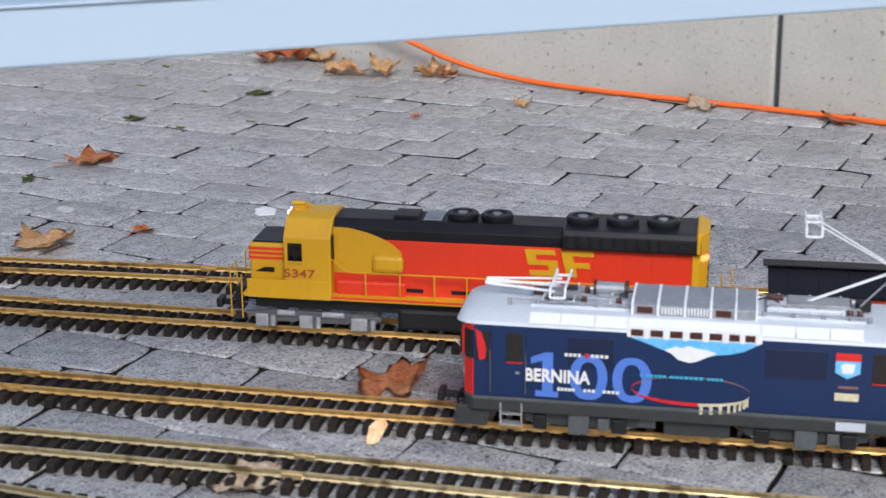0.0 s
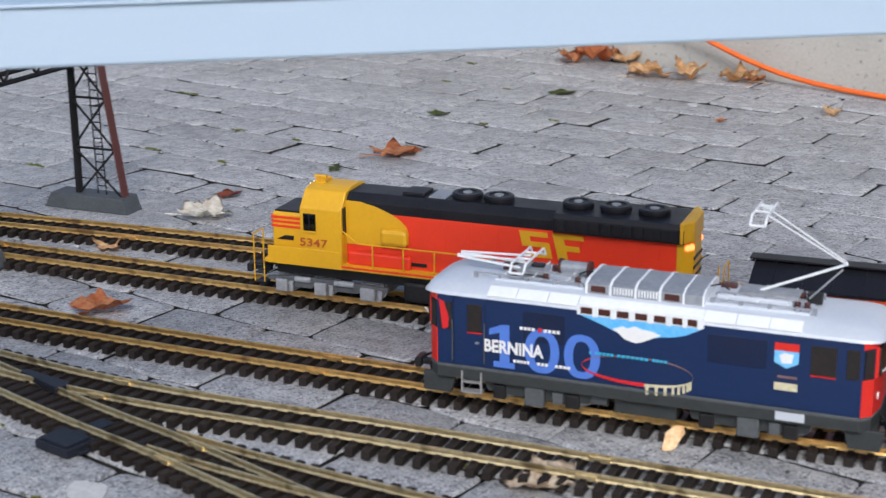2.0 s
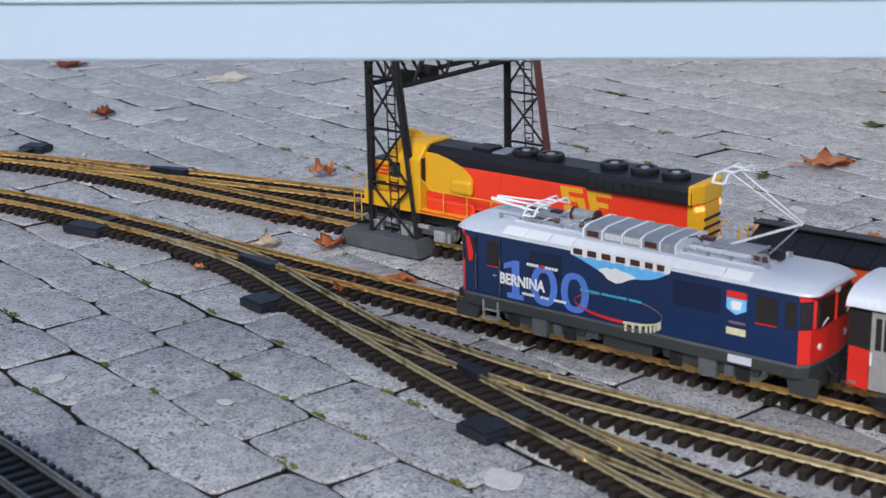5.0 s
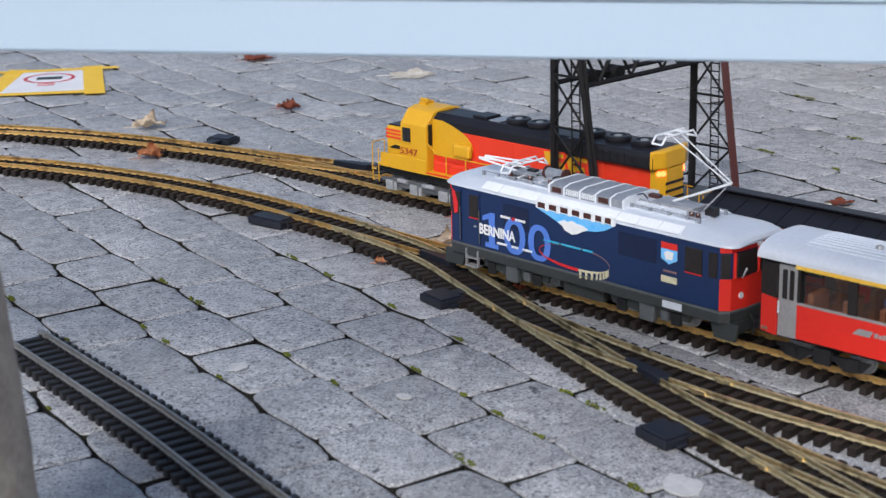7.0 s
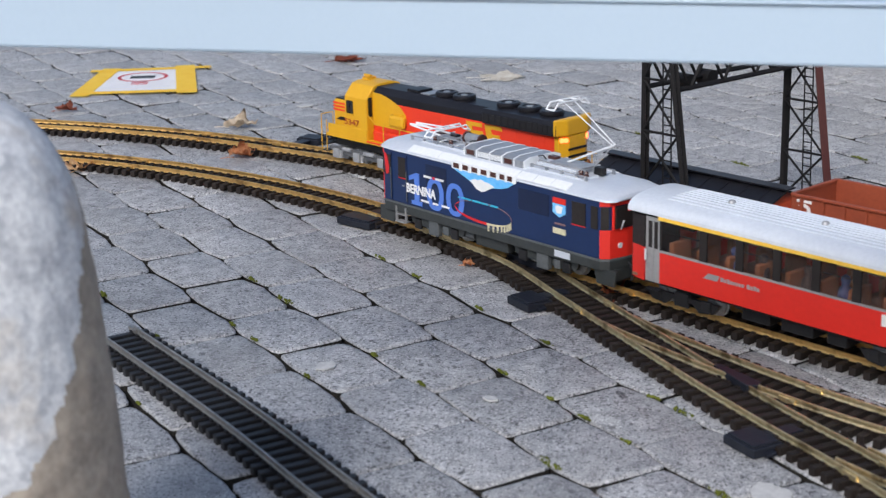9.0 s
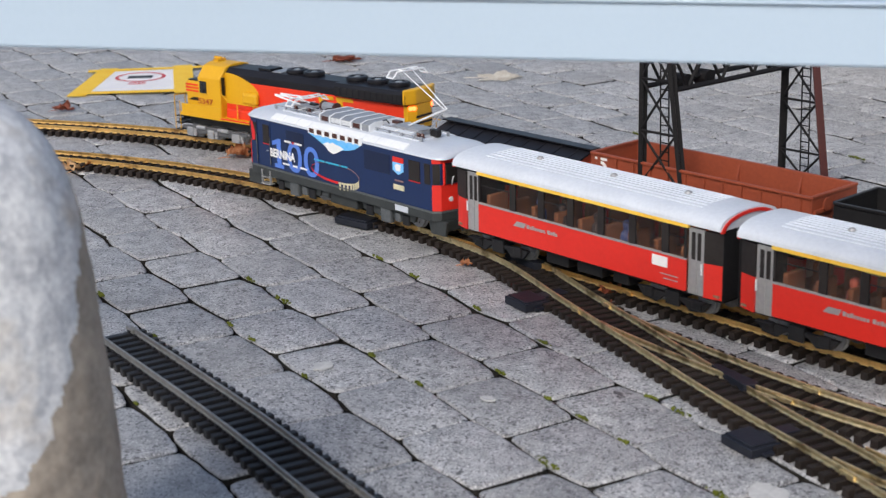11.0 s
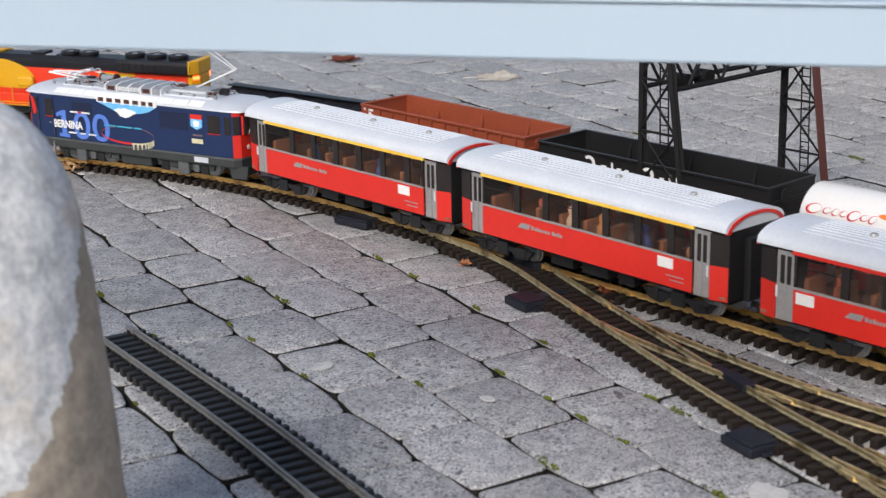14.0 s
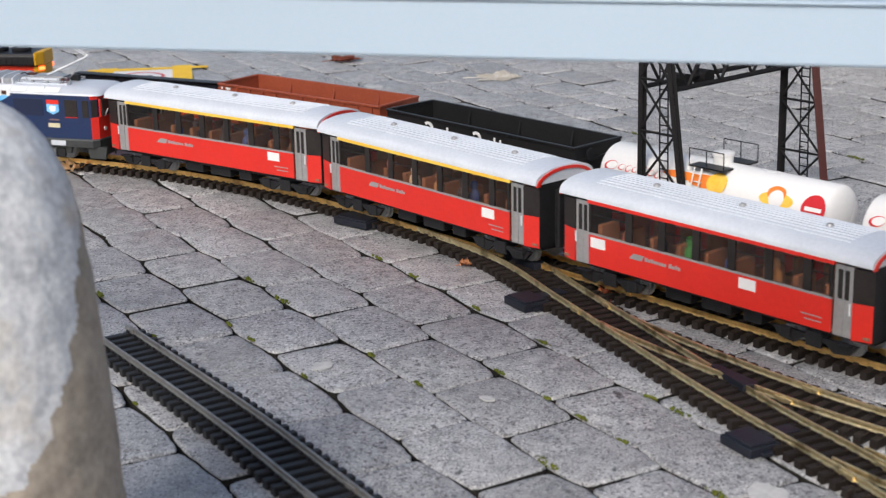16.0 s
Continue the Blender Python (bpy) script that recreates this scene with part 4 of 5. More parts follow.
def seated_figurine(parent, x, y, shirt, rng):
    b = lathe([(0.0085, 0), (0.0095, 0.008), (0.0085, 0.018), (0.0045, 0.0225), (0.0052, 0.026), (0.0062, 0.0300), (0.0052, 0.0345), (0.002, 0.0368)], 12, (x, y, 0.086))
    part("seated_figurine", b, shirt, parent, smooth=True)


SHIRTS = [surface("toy_" + n, c, None, 60, 0.6) for n, c in (("blue", (0.06, 0.12, 0.4)), ("green", (0.04, 0.32, 0.10)), ("pink", (0.6, 0.2, 0.18)), ("white", (0.7, 0.66, 0.6)), ("dark", (0.05, 0.05, 0.07)), ("tan", (0.5, 0.3, 0.15)))]


def coach(label, stripe, figures, signs, seed):
    rng = random.Random(seed)
    t = thing("passenger_coach", label, "coach", "red coaches of the train")
    L, W = 0.259, 0.057
    D0, D1 = 0.203, 0.232
    for e in (-1, 1):
        y = e * W
        part("side_panel", box(-D0, D0, y - 0.0015, y + 0.0015, 0.0545, 0.0975, 0.0006), COACHRED, t, "scarlet lower side")
        part("waist_strip", box(-D0, D0, y - 0.0018, y + 0.0018, 0.0976, 0.1004, 0.0003), DOORGREY, t)
        edges = [-0.203, -0.166, -0.107, -0.048, 0.011, 0.070, 0.129, 0.203]
        for i in range(8):
            x = edges[i]
            h = 0.006 if 0 < i < 7 else 0.004
            part("window_pillar", box(max(x - h, -D0), min(x + h, D0), y - 0.0014, y + 0.0014, 0.1005, 0.1415), WINDOWFRAME, t)
        for i in range(7):
            p = part("window_pane", box(edges[i] + 0.006, edges[i + 1] - 0.006, y - 0.0006, y + 0.0006, 0.1005, 0.1415), GLASS, t, "tinted window pane")
            p.visible_shadow = False
            if i in (0, 2, 4, 6):
                part("sash_bar", box(edges[i] + 0.006, edges[i + 1] - 0.006, y - 0.0008, y + 0.0008, 0.1265, 0.1275), WINDOWFRAME, p)
        part("roof_stripe", box(-D0 - 0.003, D0 + 0.003, y - 0.0022, y + 0.0022, 0.1417, 0.1468, 0.0006), PRINTYELLOW if stripe == "yellow" else COACHRED, t, "yellow first-class stripe" if stripe == "yellow" else "red stripe under the roof")
        for s in (-1, 1):
            xa, xb = sorted((s * D0, s * D1))
            d = part("door", box(xa + 0.0005, xb - 0.0005, y - e * 0.004 - 0.001, y - e * 0.004 + 0.001, 0.0520, 0.1425, 0.0004), DOORGREY, t, "silver-grey folding door")
            part("door_window", box(xa + 0.007, (xa + xb) / 2 - 0.0015, y - e * 0.004 - 0.0016, y - e * 0.004 + 0.0016, 0.100, 0.137), WINDOWFRAME, d)
            part("door_window", box((xa + xb) / 2 + 0.0015, xb - 0.006, y - e * 0.004 - 0.0016, y - e * 0.004 + 0.0016, 0.100, 0.137), WINDOWFRAME, d)
            part("door_seam", box((xa + xb) / 2 - 0.0012, (xa + xb) / 2 + 0.0012, y - e * 0.004 - 0.0022, y - e * 0.004 + 0.0022, 0.054, 0.141), DOORGREY, d)
            part("door_handle", box(xb - 0.004 if s > 0 else xa + 0.002, xb - 0.002 if s > 0 else xa + 0.004, y - 0.001, y + 0.001, 0.082, 0.097), ROOFPANEL, d)
            # corner piece: red below, dark above, drawn in towards the end
            xc = s * (L - 0.001)
            low = [(s * D1, y - e * 0.0005), (xc, y - e * 0.007), (xc, y - e * 0.012), (s * D1, y - e * 0.012)]
            part("corner_post", prism(low, "z", 0.0520, 0.0990), COACHRED, t)
            part("corner_window", prism(low, "z", 0.0991, 0.1420), WINDOWFRAME, t)
        part("lettering_bar", prism([(0.127, 0.0790), (0.104, 0.0790), (0.100, 0.0870), (0.119, 0.0870)], "y", y + e * 0.0012, y + e * 0.0019), DOORGREY, t, "silver emblem bar")
        for k, (x0, w_) in enumerate(((0.0985, 0.0050), (0.0925, 0.0040), (0.0875, 0.0040), (0.0825, 0.0030), (0.0785, 0.0040), (0.0735, 0.0030), (0.0695, 0.0040), (0.0645, 0.0040), (0.0560, 0.0050), (0.0500, 0.0040), (0.0450, 0.0040), (0.0400, 0.0040))):
            part("lettering_bar", box(x0 - w_, x0, min(y + e * 0.0012, y + e * 0.0019), max(y + e * 0.0012, y + e * 0.0019), 0.0803, 0.0862 if k in (0, 2, 8, 10) else 0.0846), DOORGREY, t, "silver lettering bar")
        for sx in signs:
            part("route_sign", box(sx - 0.0135, sx + 0.0135, min(y + e * 0.0012, y + e * 0.0024), max(y + e * 0.0012, y + e * 0.0024), 0.0800, 0.0945, 0.0003), WHITE, t, "white route board")
        for k in range(2):
            part("data_bar", box(-0.190, -0.165 + k * 0.006, min(y + e * 0.0012, y + e * 0.0018), max(y + e * 0.0012, y + e * 0.0018), 0.0640 + k * 0.006, 0.0655 + k * 0.006), DOORGREY, t)
    for s in (-1, 1):
        xa, xb = sorted((s * (L - 0.0035), s * L))
        part("end_wall", box(xa, xb, -W + 0.007, W - 0.007, 0.0520, 0.1480, 0.0005), BLACK, t, "dark end wall")
        xa, xb = sorted((s * L, s * (L + 0.011)))
        part("gangway", box(xa, xb, -0.021, 0.021, 0.048, 0.135, 0.003), BLACK, t, "black gangway bellows")
        rim = [(W * math.cos(a), 0.1445 + 0.0225 * math.sin(a)) for a in [math.pi * k / 16 for k in range(17)]]
        inner = [(u * 0.88, 0.1445 + (v - 0.1445) * 0.8) for u, v in rim][::-1]
        part("end_rim", prism(rim + inner, "x", s * (L - 0.001), s * (L + 0.0025)), COACHRED, t, "red rim of the roof end")
    # roof
    sec = []
    for k in range(25):
        a = math.pi * k / 24
        sec.append((0.0592 * math.copysign(abs(math.cos(a)) ** 0.85, math.cos(a)), 0.1470 + 0.0215 * math.sin(a) ** 0.8))
    part("roof", prism(sec, "x", -L - 0.001, L + 0.001, None), COACHROOF, t, "silver-grey curved roof")
    for k in range(9):
        y = (k - 4) * 0.0085
        z = 0.1470 + 0.0215 * (1 - (abs(y) / 0.0592) ** 2.4) ** 0.42
        part("roof_rib", box(-L + 0.05, L - 0.05, y - 0.0009, y + 0.0009, z - 0.0012, z + 0.0012, 0.0004), COACHROOF, t)
    for x in (-0.155, -0.018, 0.130):
        part("roof_vent", lathe([(0.0045, 0), (0.0055, 0.0025), (0.004, 0.005), (0.0015, 0.006)], 14, (x, 0.0, 0.1668)), DOORGREY, t, "small grey roof vent")
    # inside
    part("floor", box(-L + 0.004, L - 0.004, -W + 0.004, W - 0.004, 0.0550, 0.0585), SEATBROWN, t)
    for i in range(9):
        x = -0.19 + i * 0.0475
        for e in (-1, 1):
            part("seat", box(x - 0.004, x + 0.004, min(e * 0.012, e * 0.050), max(e * 0.012, e * 0.050), 0.0585, 0.112, 0.002), SEATBROWN, t)
            part("seat_base", box(x + 0.004, x + 0.020, min(e * 0.012, e * 0.050), max(e * 0.012, e * 0.050), 0.0585, 0.086, 0.002), SEATBROWN, t)
    for x, k in figures:
        seated_figurine(t, x, 0.034, SHIRTS[k], rng)
    # underframe
    part("underframe", box(-L + 0.004, L - 0.004, -0.043, 0.043, 0.0455, 0.0545, 0.001), BLACK, t)
    for x, l in ((0.055, 0.045), (-0.01, 0.05), (-0.07, 0.03)):
        part("equipment_box", box(x - l / 2, x + l / 2, -0.040, 0.040, 0.0300, 0.0455, 0.002), BLACK, t)
    for x in (-0.172, 0.172):
        plain_bogie(t, x, 0.085, 0.044)
    for s in (-1, 1):
        for e in (-1, 1):
            part("step", box(s * 0.218 - 0.012, s * 0.218 + 0.012, e * 0.051 - 0.005, e * 0.051 + 0.005, 0.040, 0.042), BLACK, t)
    coupler(t, L, 1)
    coupler(t, -L, -1)
    return t


def blue_loco():
    """Four-axle electric locomotive; r counts millimetres back from the first letter on its side."""
    t = thing("electric_locomotive", "dark blue anniversary model electric locomotive with silver roof", "locomotive")
    C = 0.1775
    X = lambda r: C - float(np.interp(r, (-70, -50, 2, 17, 112, 209, 246, 316, 430), (-87, -66, -9, 2, 101, 207, 239, 316, 433))) / 1000.0
    W = 0.059
    body = [(X(-50), -W), (X(-60), -W + 0.010), (X(-65), -0.02), (X(-65), 0.02), (X(-60), W - 0.010), (X(-50), W), (X(405), W), (X(415), W - 0.010), (X(420), 0.02), (X(420), -0.02), (X(415), -W + 0.010), (X(405), -W)]
    part("body", prism(body, "z", 0.0640, 0.1470, None, 0.0012), NAVY, t, "dark blue painted body")
    grow = lambda o, g: [(u + math.copysign(g, u), v + math.copysign(g, v)) for u, v in o]
    part("sill", prism(grow(body, 0.0012), "z", 0.0610, 0.0642, None, 0.0004), MIDGREY, t)
    part("frame_band", prism(grow(body, 0.0006), "z", 0.0480, 0.0610, None, 0.0008), UNDERGREY, t)
    # ends: red faces with windows
    for s, r0, r1 in ((1, -50, -65), (-1, 405, 420)):
        end = [(X(r0), W), (X(r0 + (r1 - r0) * 0.667), W - 0.010), (X(r1), 0.02), (X(r1), -0.02), (X(r0 + (r1 - r0) * 0.667), -W + 0.010), (X(r0), -W)]
        outer = [(u + s * 0.0009, v * 1.012) for u, v in end]
        part("end_panel", prism(outer + end[::-1], "z", 0.0648, 0.1060), COACHRED, t, "red cab front below the windows")
        part("end_header", prism(outer + end[::-1], "z", 0.1400, 0.1468), COACHRED, t)
        for v0, v1 in ((-0.043, -0.004), (0.004, 0.043)):
            x = X(r1) + s * 0.0006
            q = [(x - s * (0.004 if abs(v0) > 0.02 else 0), v0), (x + s * 0.001, v0), (x + s * 0.001, v1), (x - s * (0.004 if abs(v1) > 0.02 else 0), v1)]
            part("windscreen", prism(q, "z", 0.1080, 0.1385), WINDOWFRAME, t, "dark windscreen")
        for e in (-1, 1):
            ca, cb = (X(r0) + s * 0.0012, e * (W - 0.0010)), (X(r0 + (r1 - r0) * 0.60), e * (W - 0.0088))
            part("corner_pane", prism([ca, cb, (cb[0] + s * 0.0012, cb[1] + e * 0.0012), (ca[0] + s * 0.0012, ca[1] + e * 0.0012)], "z", 0.1075, 0.1385), WINDOWFRAME, t, "dark wrap-round corner pane")
        for v in (-0.044, 0.0, 0.044):
            part("pillar", box(X(r1) - 0.003 - (0.004 if v else 0) * s, X(r1) + 0.003 - (0.004 if v else 0) * s, v - 0.0015, v + 0.0015, 0.106, 0.140, 0.0008), COACHRED, t)
        for v in (-0.032, 0.032):
            part("lamp", rod((X(r1) - s * 0.006, v, 0.082), (X(r1) - s * 0.0005, v, 0.082), 0.0042, 16), ROOFPANEL, t, "round headlamp")
        part("lamp", rod((X(r1) - s * 0.004, 0, 0.1435), (X(r1) + s * 0.004, 0, 0.1435), 0.004, 12), ROOFPANEL, t)
        part("buffer_beam", box(min(X(r1), X(r1) - s * 0.02), max(X(r1), X(r1) - s * 0.02), -0.045, 0.045, 0.030, 0.0480, 0.002), UNDERGREY, t)
        part("hose", wire([(X(r1) + s * 0.002, 0.018, 0.055), (X(r1) + s * 0.010, 0.018, 0.046), (X(r1) + s * 0.008, 0.018, 0.030)], 0.002), BLACK, t)
        for v in (-0.03, 0.03):
            part("mirror_bracket", rod((X(r1) - s * 0.002, v, 0.104), (X(r1) + s * 0.009, v + 0.006, 0.120), 0.001, 6), ROOFPANEL, t)
        coupler(t, X(r1), s)
    # roof
    sec = [(-0.0600, 0.1470), (-0.0588, 0.1505), (-0.0455, 0.1580), (-0.030, 0.1605), (0, 0.1612), (0.030, 0.1605), (0.0455, 0.1580), (0.0588, 0.1505), (0.0600, 0.1470)]
    b = bmesh.new()
    rings = []
    for r, f, dz in ((-69, 0.76, -0.0190), (-66.5, 0.84, -0.0120), (-62, 0.91, -0.0070), (-56, 0.96, -0.0035), (-48, 0.99, -0.0012), (-38, 1.0, 0), (393, 1.0, 0), (403, 0.99, -0.0012), (411, 0.96, -0.0035), (417, 0.91, -0.0070), (421.5, 0.84, -0.0120), (424, 0.76, -0.0190)):
        rings.append([b.verts.new((X(r), y * f, max(0.147, 0.147 + (z - 0.147) * (1 + dz * 42)))) for y, z in sec])
    for p, q in zip(rings, rings[1:]):
        for i in range(len(sec) - 1):
            b.faces.new((p[i], p[i + 1], q[i + 1], q[i]))
    for p in (rings[0], rings[-1]):
        b.faces.new(p)
    for p, q in zip(rings, rings[1:]):
        b.faces.new((p[0], q[0], q[-1], p[-1]))
    part("roof", b, LOCOROOF, t, "silver-white roof with rounded ends", smooth=True).data.set_sharp_from_angle(angle=radians(24))
    for e in (-1, 1):
        y = e * W
        def slope(r0, r1, name, m, lift=0.0022, v0=0.02, v1=0.97):
            p0, p1 = Vector((e * 0.0592, 0.1496)), Vector((e * 0.0445, 0.1580))
            n = Vector((e * 0.0084, 0.0147)).normalized()
            a, c = p0.lerp(p1, v0), p0.lerp(p1, v1)
            q = [a, c, c + n * lift, a + n * lift]
            return part(name, prism([tuple(k) for k in q], "x", X(r1), X(r0), None, 0.0002), m, t)
        for r0, r1 in ((6, 41), (42, 76), (77, 110), (246, 277), (278, 309), (310, 342)):
            slope(r0, r1, "roof_panel", ROOFPANEL)
        slope(111, 245, "vent_panel", ROOFPANEL)
        part("vent_band", box(X(247), X(110), y - 0.001, y + 0.0010, 0.1425, 0.1545, 0.0003), ROOFPANEL, t)
        for k in range(7):
            r = 114 + k * 18.8
            part("vent_opening", box(X(r + 12), X(r), y - 0.0016, y + 0.0016, 0.1440, 0.1515, 0.0004), INSULATOR, t, "dark roof vent opening")
            part("vent_post", box(X(r + 17.5), X(r + 12.5), y - 0.001, y + 0.0022, 0.1415, 0.1535, 0.0004), ROOFPANEL, t)
        # flat panels with recess shade put into their darker navy, windows, doors
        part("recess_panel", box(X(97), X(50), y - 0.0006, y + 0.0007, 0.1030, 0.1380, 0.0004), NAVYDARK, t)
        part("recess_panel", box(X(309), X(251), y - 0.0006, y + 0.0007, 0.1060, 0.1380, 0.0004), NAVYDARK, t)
        for r0, r1 in ((-17, -1), (353, 379)):
            w = part("cab_window", box(X(r1), X(r0), y - 0.0006, y + 0.0011, 0.1060, 0.1385, 0.0004), WINDOWFRAME, t, "dark side window")
            part("sill", box(X(r1), X(r0), y - 0.0004, y + 0.0016, 0.1045, 0.1058), SIGNRED, w)
        part("corner_window", box(X(402), X(389), y - 0.0006, y + 0.0011, 0.1060, 0.1385, 0.0004), WINDOWFRAME, t)
        part("corner_window", box(X(-34), X(-48), y - 0.0006, y + 0.0011, 0.1060, 0.1385, 0.0004), WINDOWFRAME, t)
        part("red_flash", prism([(X(-48), 0.142), (X(-42), 0.138), (X(-37), 0.120), (X(-38), 0.108), (X(-44), 0.106)], "y", y + e * 0.0008, y + e * 0.0016), SIGNRED, t, "red flash at the cab corner")
        for r in (-33, 2):
            part("door_edge", box(X(r + 1), X(r), y - 0.0004, y + 0.0010, 0.066, 0.143), NAVYDARK, t)
            part("door_grab", rod((X(r), y + e * 0.002, 0.070), (X(r), y + e * 0.002, 0.118), 0.0008, 6), MIDGREY, t)
        part("door_handle", box(X(-4), X(-8), y, y + e * 0.002 if e > 0 else y - e * 0.002, 0.0925, 0.0945) if e > 0 else box(X(-4), X(-8), y - 0.002, y, 0.0925, 0.0945), DOORGREY, t)
    y = W
    one = [(17, 0.068), (41, 0.068), (41, 0.0745), (35, 0.0745), (35, 0.119), (27, 0.119), (10, 0.1125), (10, 0.1055), (24, 0.1095), (24, 0.0745), (17, 0.0745)]
    part("big_digit", prism([(X(r), z) for r, z in one], "y", y - 0.0002, y + 0.0012), LIGHTBLUE, t, "large light blue digit")
    for rc in (72, 116):
        o = [(X(rc + 19.5 * math.copysign(abs(math.cos(a)) ** 0.8, math.cos(a))), 0.0932 + 0.0258 * math.sin(a)) for a in [2 * math.pi * k / 28 for k in range(29)]]
        n_ = [(X(rc + 9.5 * math.copysign(abs(math.cos(a)) ** 0.8, math.cos(a))), 0.0932 + 0.0178 * math.sin(a)) for a in [2 * math.pi * k / 28 for k in range(28, -1, -1)]]
        b0 = bmesh.new()
        for yy in (y - 0.0002, y + 0.0012):
            vo = [b0.verts.new((u, yy, v)) for u, v in o[:-1]]
            vi = [b0.verts.new((u, yy, v)) for u, v in n_[::-1][:-1]]
            for k in range(28):
                b0.faces.new((vo[k], vo[(k + 1) % 28], vi[(k + 1) % 28], vi[k]))
        part("big_digit", b0, LIGHTBLUE, t, "large light blue digit")
    part("lettering", fit_letters("BERNINA", X(2), X(74), 0.0855, 0.1005, y + 0.0020, 0.03), WHITE, t, "white capital lettering")
    rng = random.Random(5)
    for r0, r1, z0, h, m, n_ in ((47, 65, 0.1165, 0.0032, WHITE, 4), (74, 93, 0.1165, 0.0032, WHITE, 4), (40, 59, 0.0765, 0.0030, WHITE, 5), (67, 80, 0.0765, 0.0030, WHITE, 3), (87, 105, 0.0765, 0.0030, WHITE, 4),
                                 (124, 127, 0.0985, 0.0026, CYAN, 1), (130, 150, 0.0985, 0.0026, CYAN, 5), (153, 186, 0.0985, 0.0026, CYAN, 7), (189, 205, 0.0985, 0.0026, CYAN, 4)):
        for k in range(n_):
            q0 = r0 + (r1 - r0) * k / n_
            part("text_bar", box(X(q0 + (r1 - r0) / n_ * 0.72), X(q0), y + 0.0006, y + 0.0021, z0, z0 + h), m, t)
    part("red_dot", box(X(72), X(67.5), y + 0.0006, y + 0.0021, 0.1160, 0.1203), SIGNRED, t)
    skyp = [(112, 0.1425), (246, 0.1425), (240, 0.1395), (226, 0.1330), (210, 0.1290), (196, 0.1270), (186, 0.1240), (176, 0.1190), (166, 0.1195), (152, 0.1270), (140, 0.1320), (126, 0.1375)]
    part("sky_print", prism([(X(r), z) for r, z in skyp], "y", y - 0.0002, y + 0.0008), SKYBLUE, t, "bright blue sky printed over the mountain outline")
    peak = [(147, 0.1300), (153, 0.1325), (158, 0.1345), (163, 0.1330), (170, 0.1360), (178, 0.1335), (188, 0.1325), (197, 0.1290), (188, 0.1245), (178, 0.1190), (171, 0.1170), (160, 0.1200), (154, 0.1260)]
    part("mountain_print", prism([(X(r), z) for r, z in peak], "y", y - 0.0002, y + 0.0013), WHITE, t, "white snowy peak print")
    def ring(a0, a1, w, m, name, off, label):
        n = 18
        o = [(X(176 + 60 * math.cos(a)), 0.0845 + 0.0165 * math.sin(a)) for a in [a0 + (a1 - a0) * k / n for k in range(n + 1)]]
        i = [(X(176 + (60 - w * 1.6) * math.cos(a)), 0.0845 + (0.0165 - w) * math.sin(a)) for a in [a1 + (a0 - a1) * k / n for k in range(n + 1)]]
        part(name, prism([(u, v / 1) for u, v in o] + [(u, v / 1) for u, v in i], "y", y - 0.0002, y + off), m, t, label)
    ring(math.radians(150), math.radians(275), 0.0035, SIGNRED, "train_print", 0.0017, "red printed train in a loop")
    ring(math.radians(-10), math.radians(150), 0.0013, BROWNPRINT, "track_print", 0.0013, "brown printed track loop")
    ring(math.radians(275), math.radians(352), 0.0030, CREAM, "viaduct_print", 0.0013, "cream printed viaduct deck")
    for k in range(8):
        a = math.radians(278 + k * 9.5)
        r, z = 176 + 59 * math.cos(a), 0.0840 + 0.0160 * math.sin(a)
        part("viaduct_pier", box(X(r + 1.6), X(r - 1.6), y, y + 0.0012, z - 0.009, z), CREAM, t)
    part("shield", prism([(X(316), 0.1290), (X(341), 0.1290), (X(341), 0.1160), (X(328.5), 0.1095), (X(316), 0.1160)], "y", y, y + 0.0010), SKYBLUE, t, "blue and white coat-of-arms print")
    part("shield_band", box(X(341), X(316), y, y + 0.0011, 0.1293, 0.1375), COACHRED, t)
    part("shield_figure", prism([(X(321), 0.124), (X(326), 0.127), (X(336), 0.126), (X(334), 0.116), (X(324), 0.115)], "y", y, y + 0.0014), WHITE, t)
    part("plate", box(X(341), X(317), y, y + 0.0014, 0.0850, 0.0930), CREAM, t, "pale plate with unreadable print")
    part("plate_bar", box(X(340), X(320), y, y + 0.0011, 0.0985, 0.1010), BROWNPRINT, t)
    # roof equipment
    part("roof_deck", box(X(345), X(4), -0.030, 0.030, 0.1590, 0.1630, 0.0006), LOCOROOF, t)
    rb = [(-0.036, 0.1595), (-0.036, 0.1705), (-0.024, 0.1742), (0.024, 0.1742), (0.036, 0.1705), (0.036, 0.1595)]
    part("resistor_hood", prism(rb, "x", X(240), X(112), None, 0.0008), ROOFGREY, t, "grey louvred resistor hood on the roof")
    for r in (112, 137, 163, 188, 213, 238):
        g = [(u * 1.03, 0.1595 + (v - 0.1595) * 1.05) for u, v in rb]
        part("hood_rib", prism(g, "x", X(r + 2.5), X(r), None), ROOFPANEL, t)
    for k in range(4):
        if k in (0, 3):
            part("hood_port", box(X(133 + k * 25.3), X(118 + k * 25.3), 0.0355, 0.0368, 0.1618, 0.1690, 0.0003), INSULATOR, t)
        else:
            for j in range(7):
                part("hood_slat", box(X(118 + k * 25.3 + j * 3), X(116.5 + k * 25.3 + j * 3), 0.0355, 0.0368, 0.1618, 0.1695), ROOFPANEL, t)
    for r in (26, 62, 98, 252, 268, 283, 298, 330, 340):
        for y_ in (-0.017, 0.017):
            part("insulator", lathe([(0.0032, 0), (0.0040, 0.002), (0.0026, 0.0035), (0.0038, 0.0055), (0.0022, 0.008)], 10, (X(r), y_, 0.1627)), INSULATOR, t, "brown roof insulator")
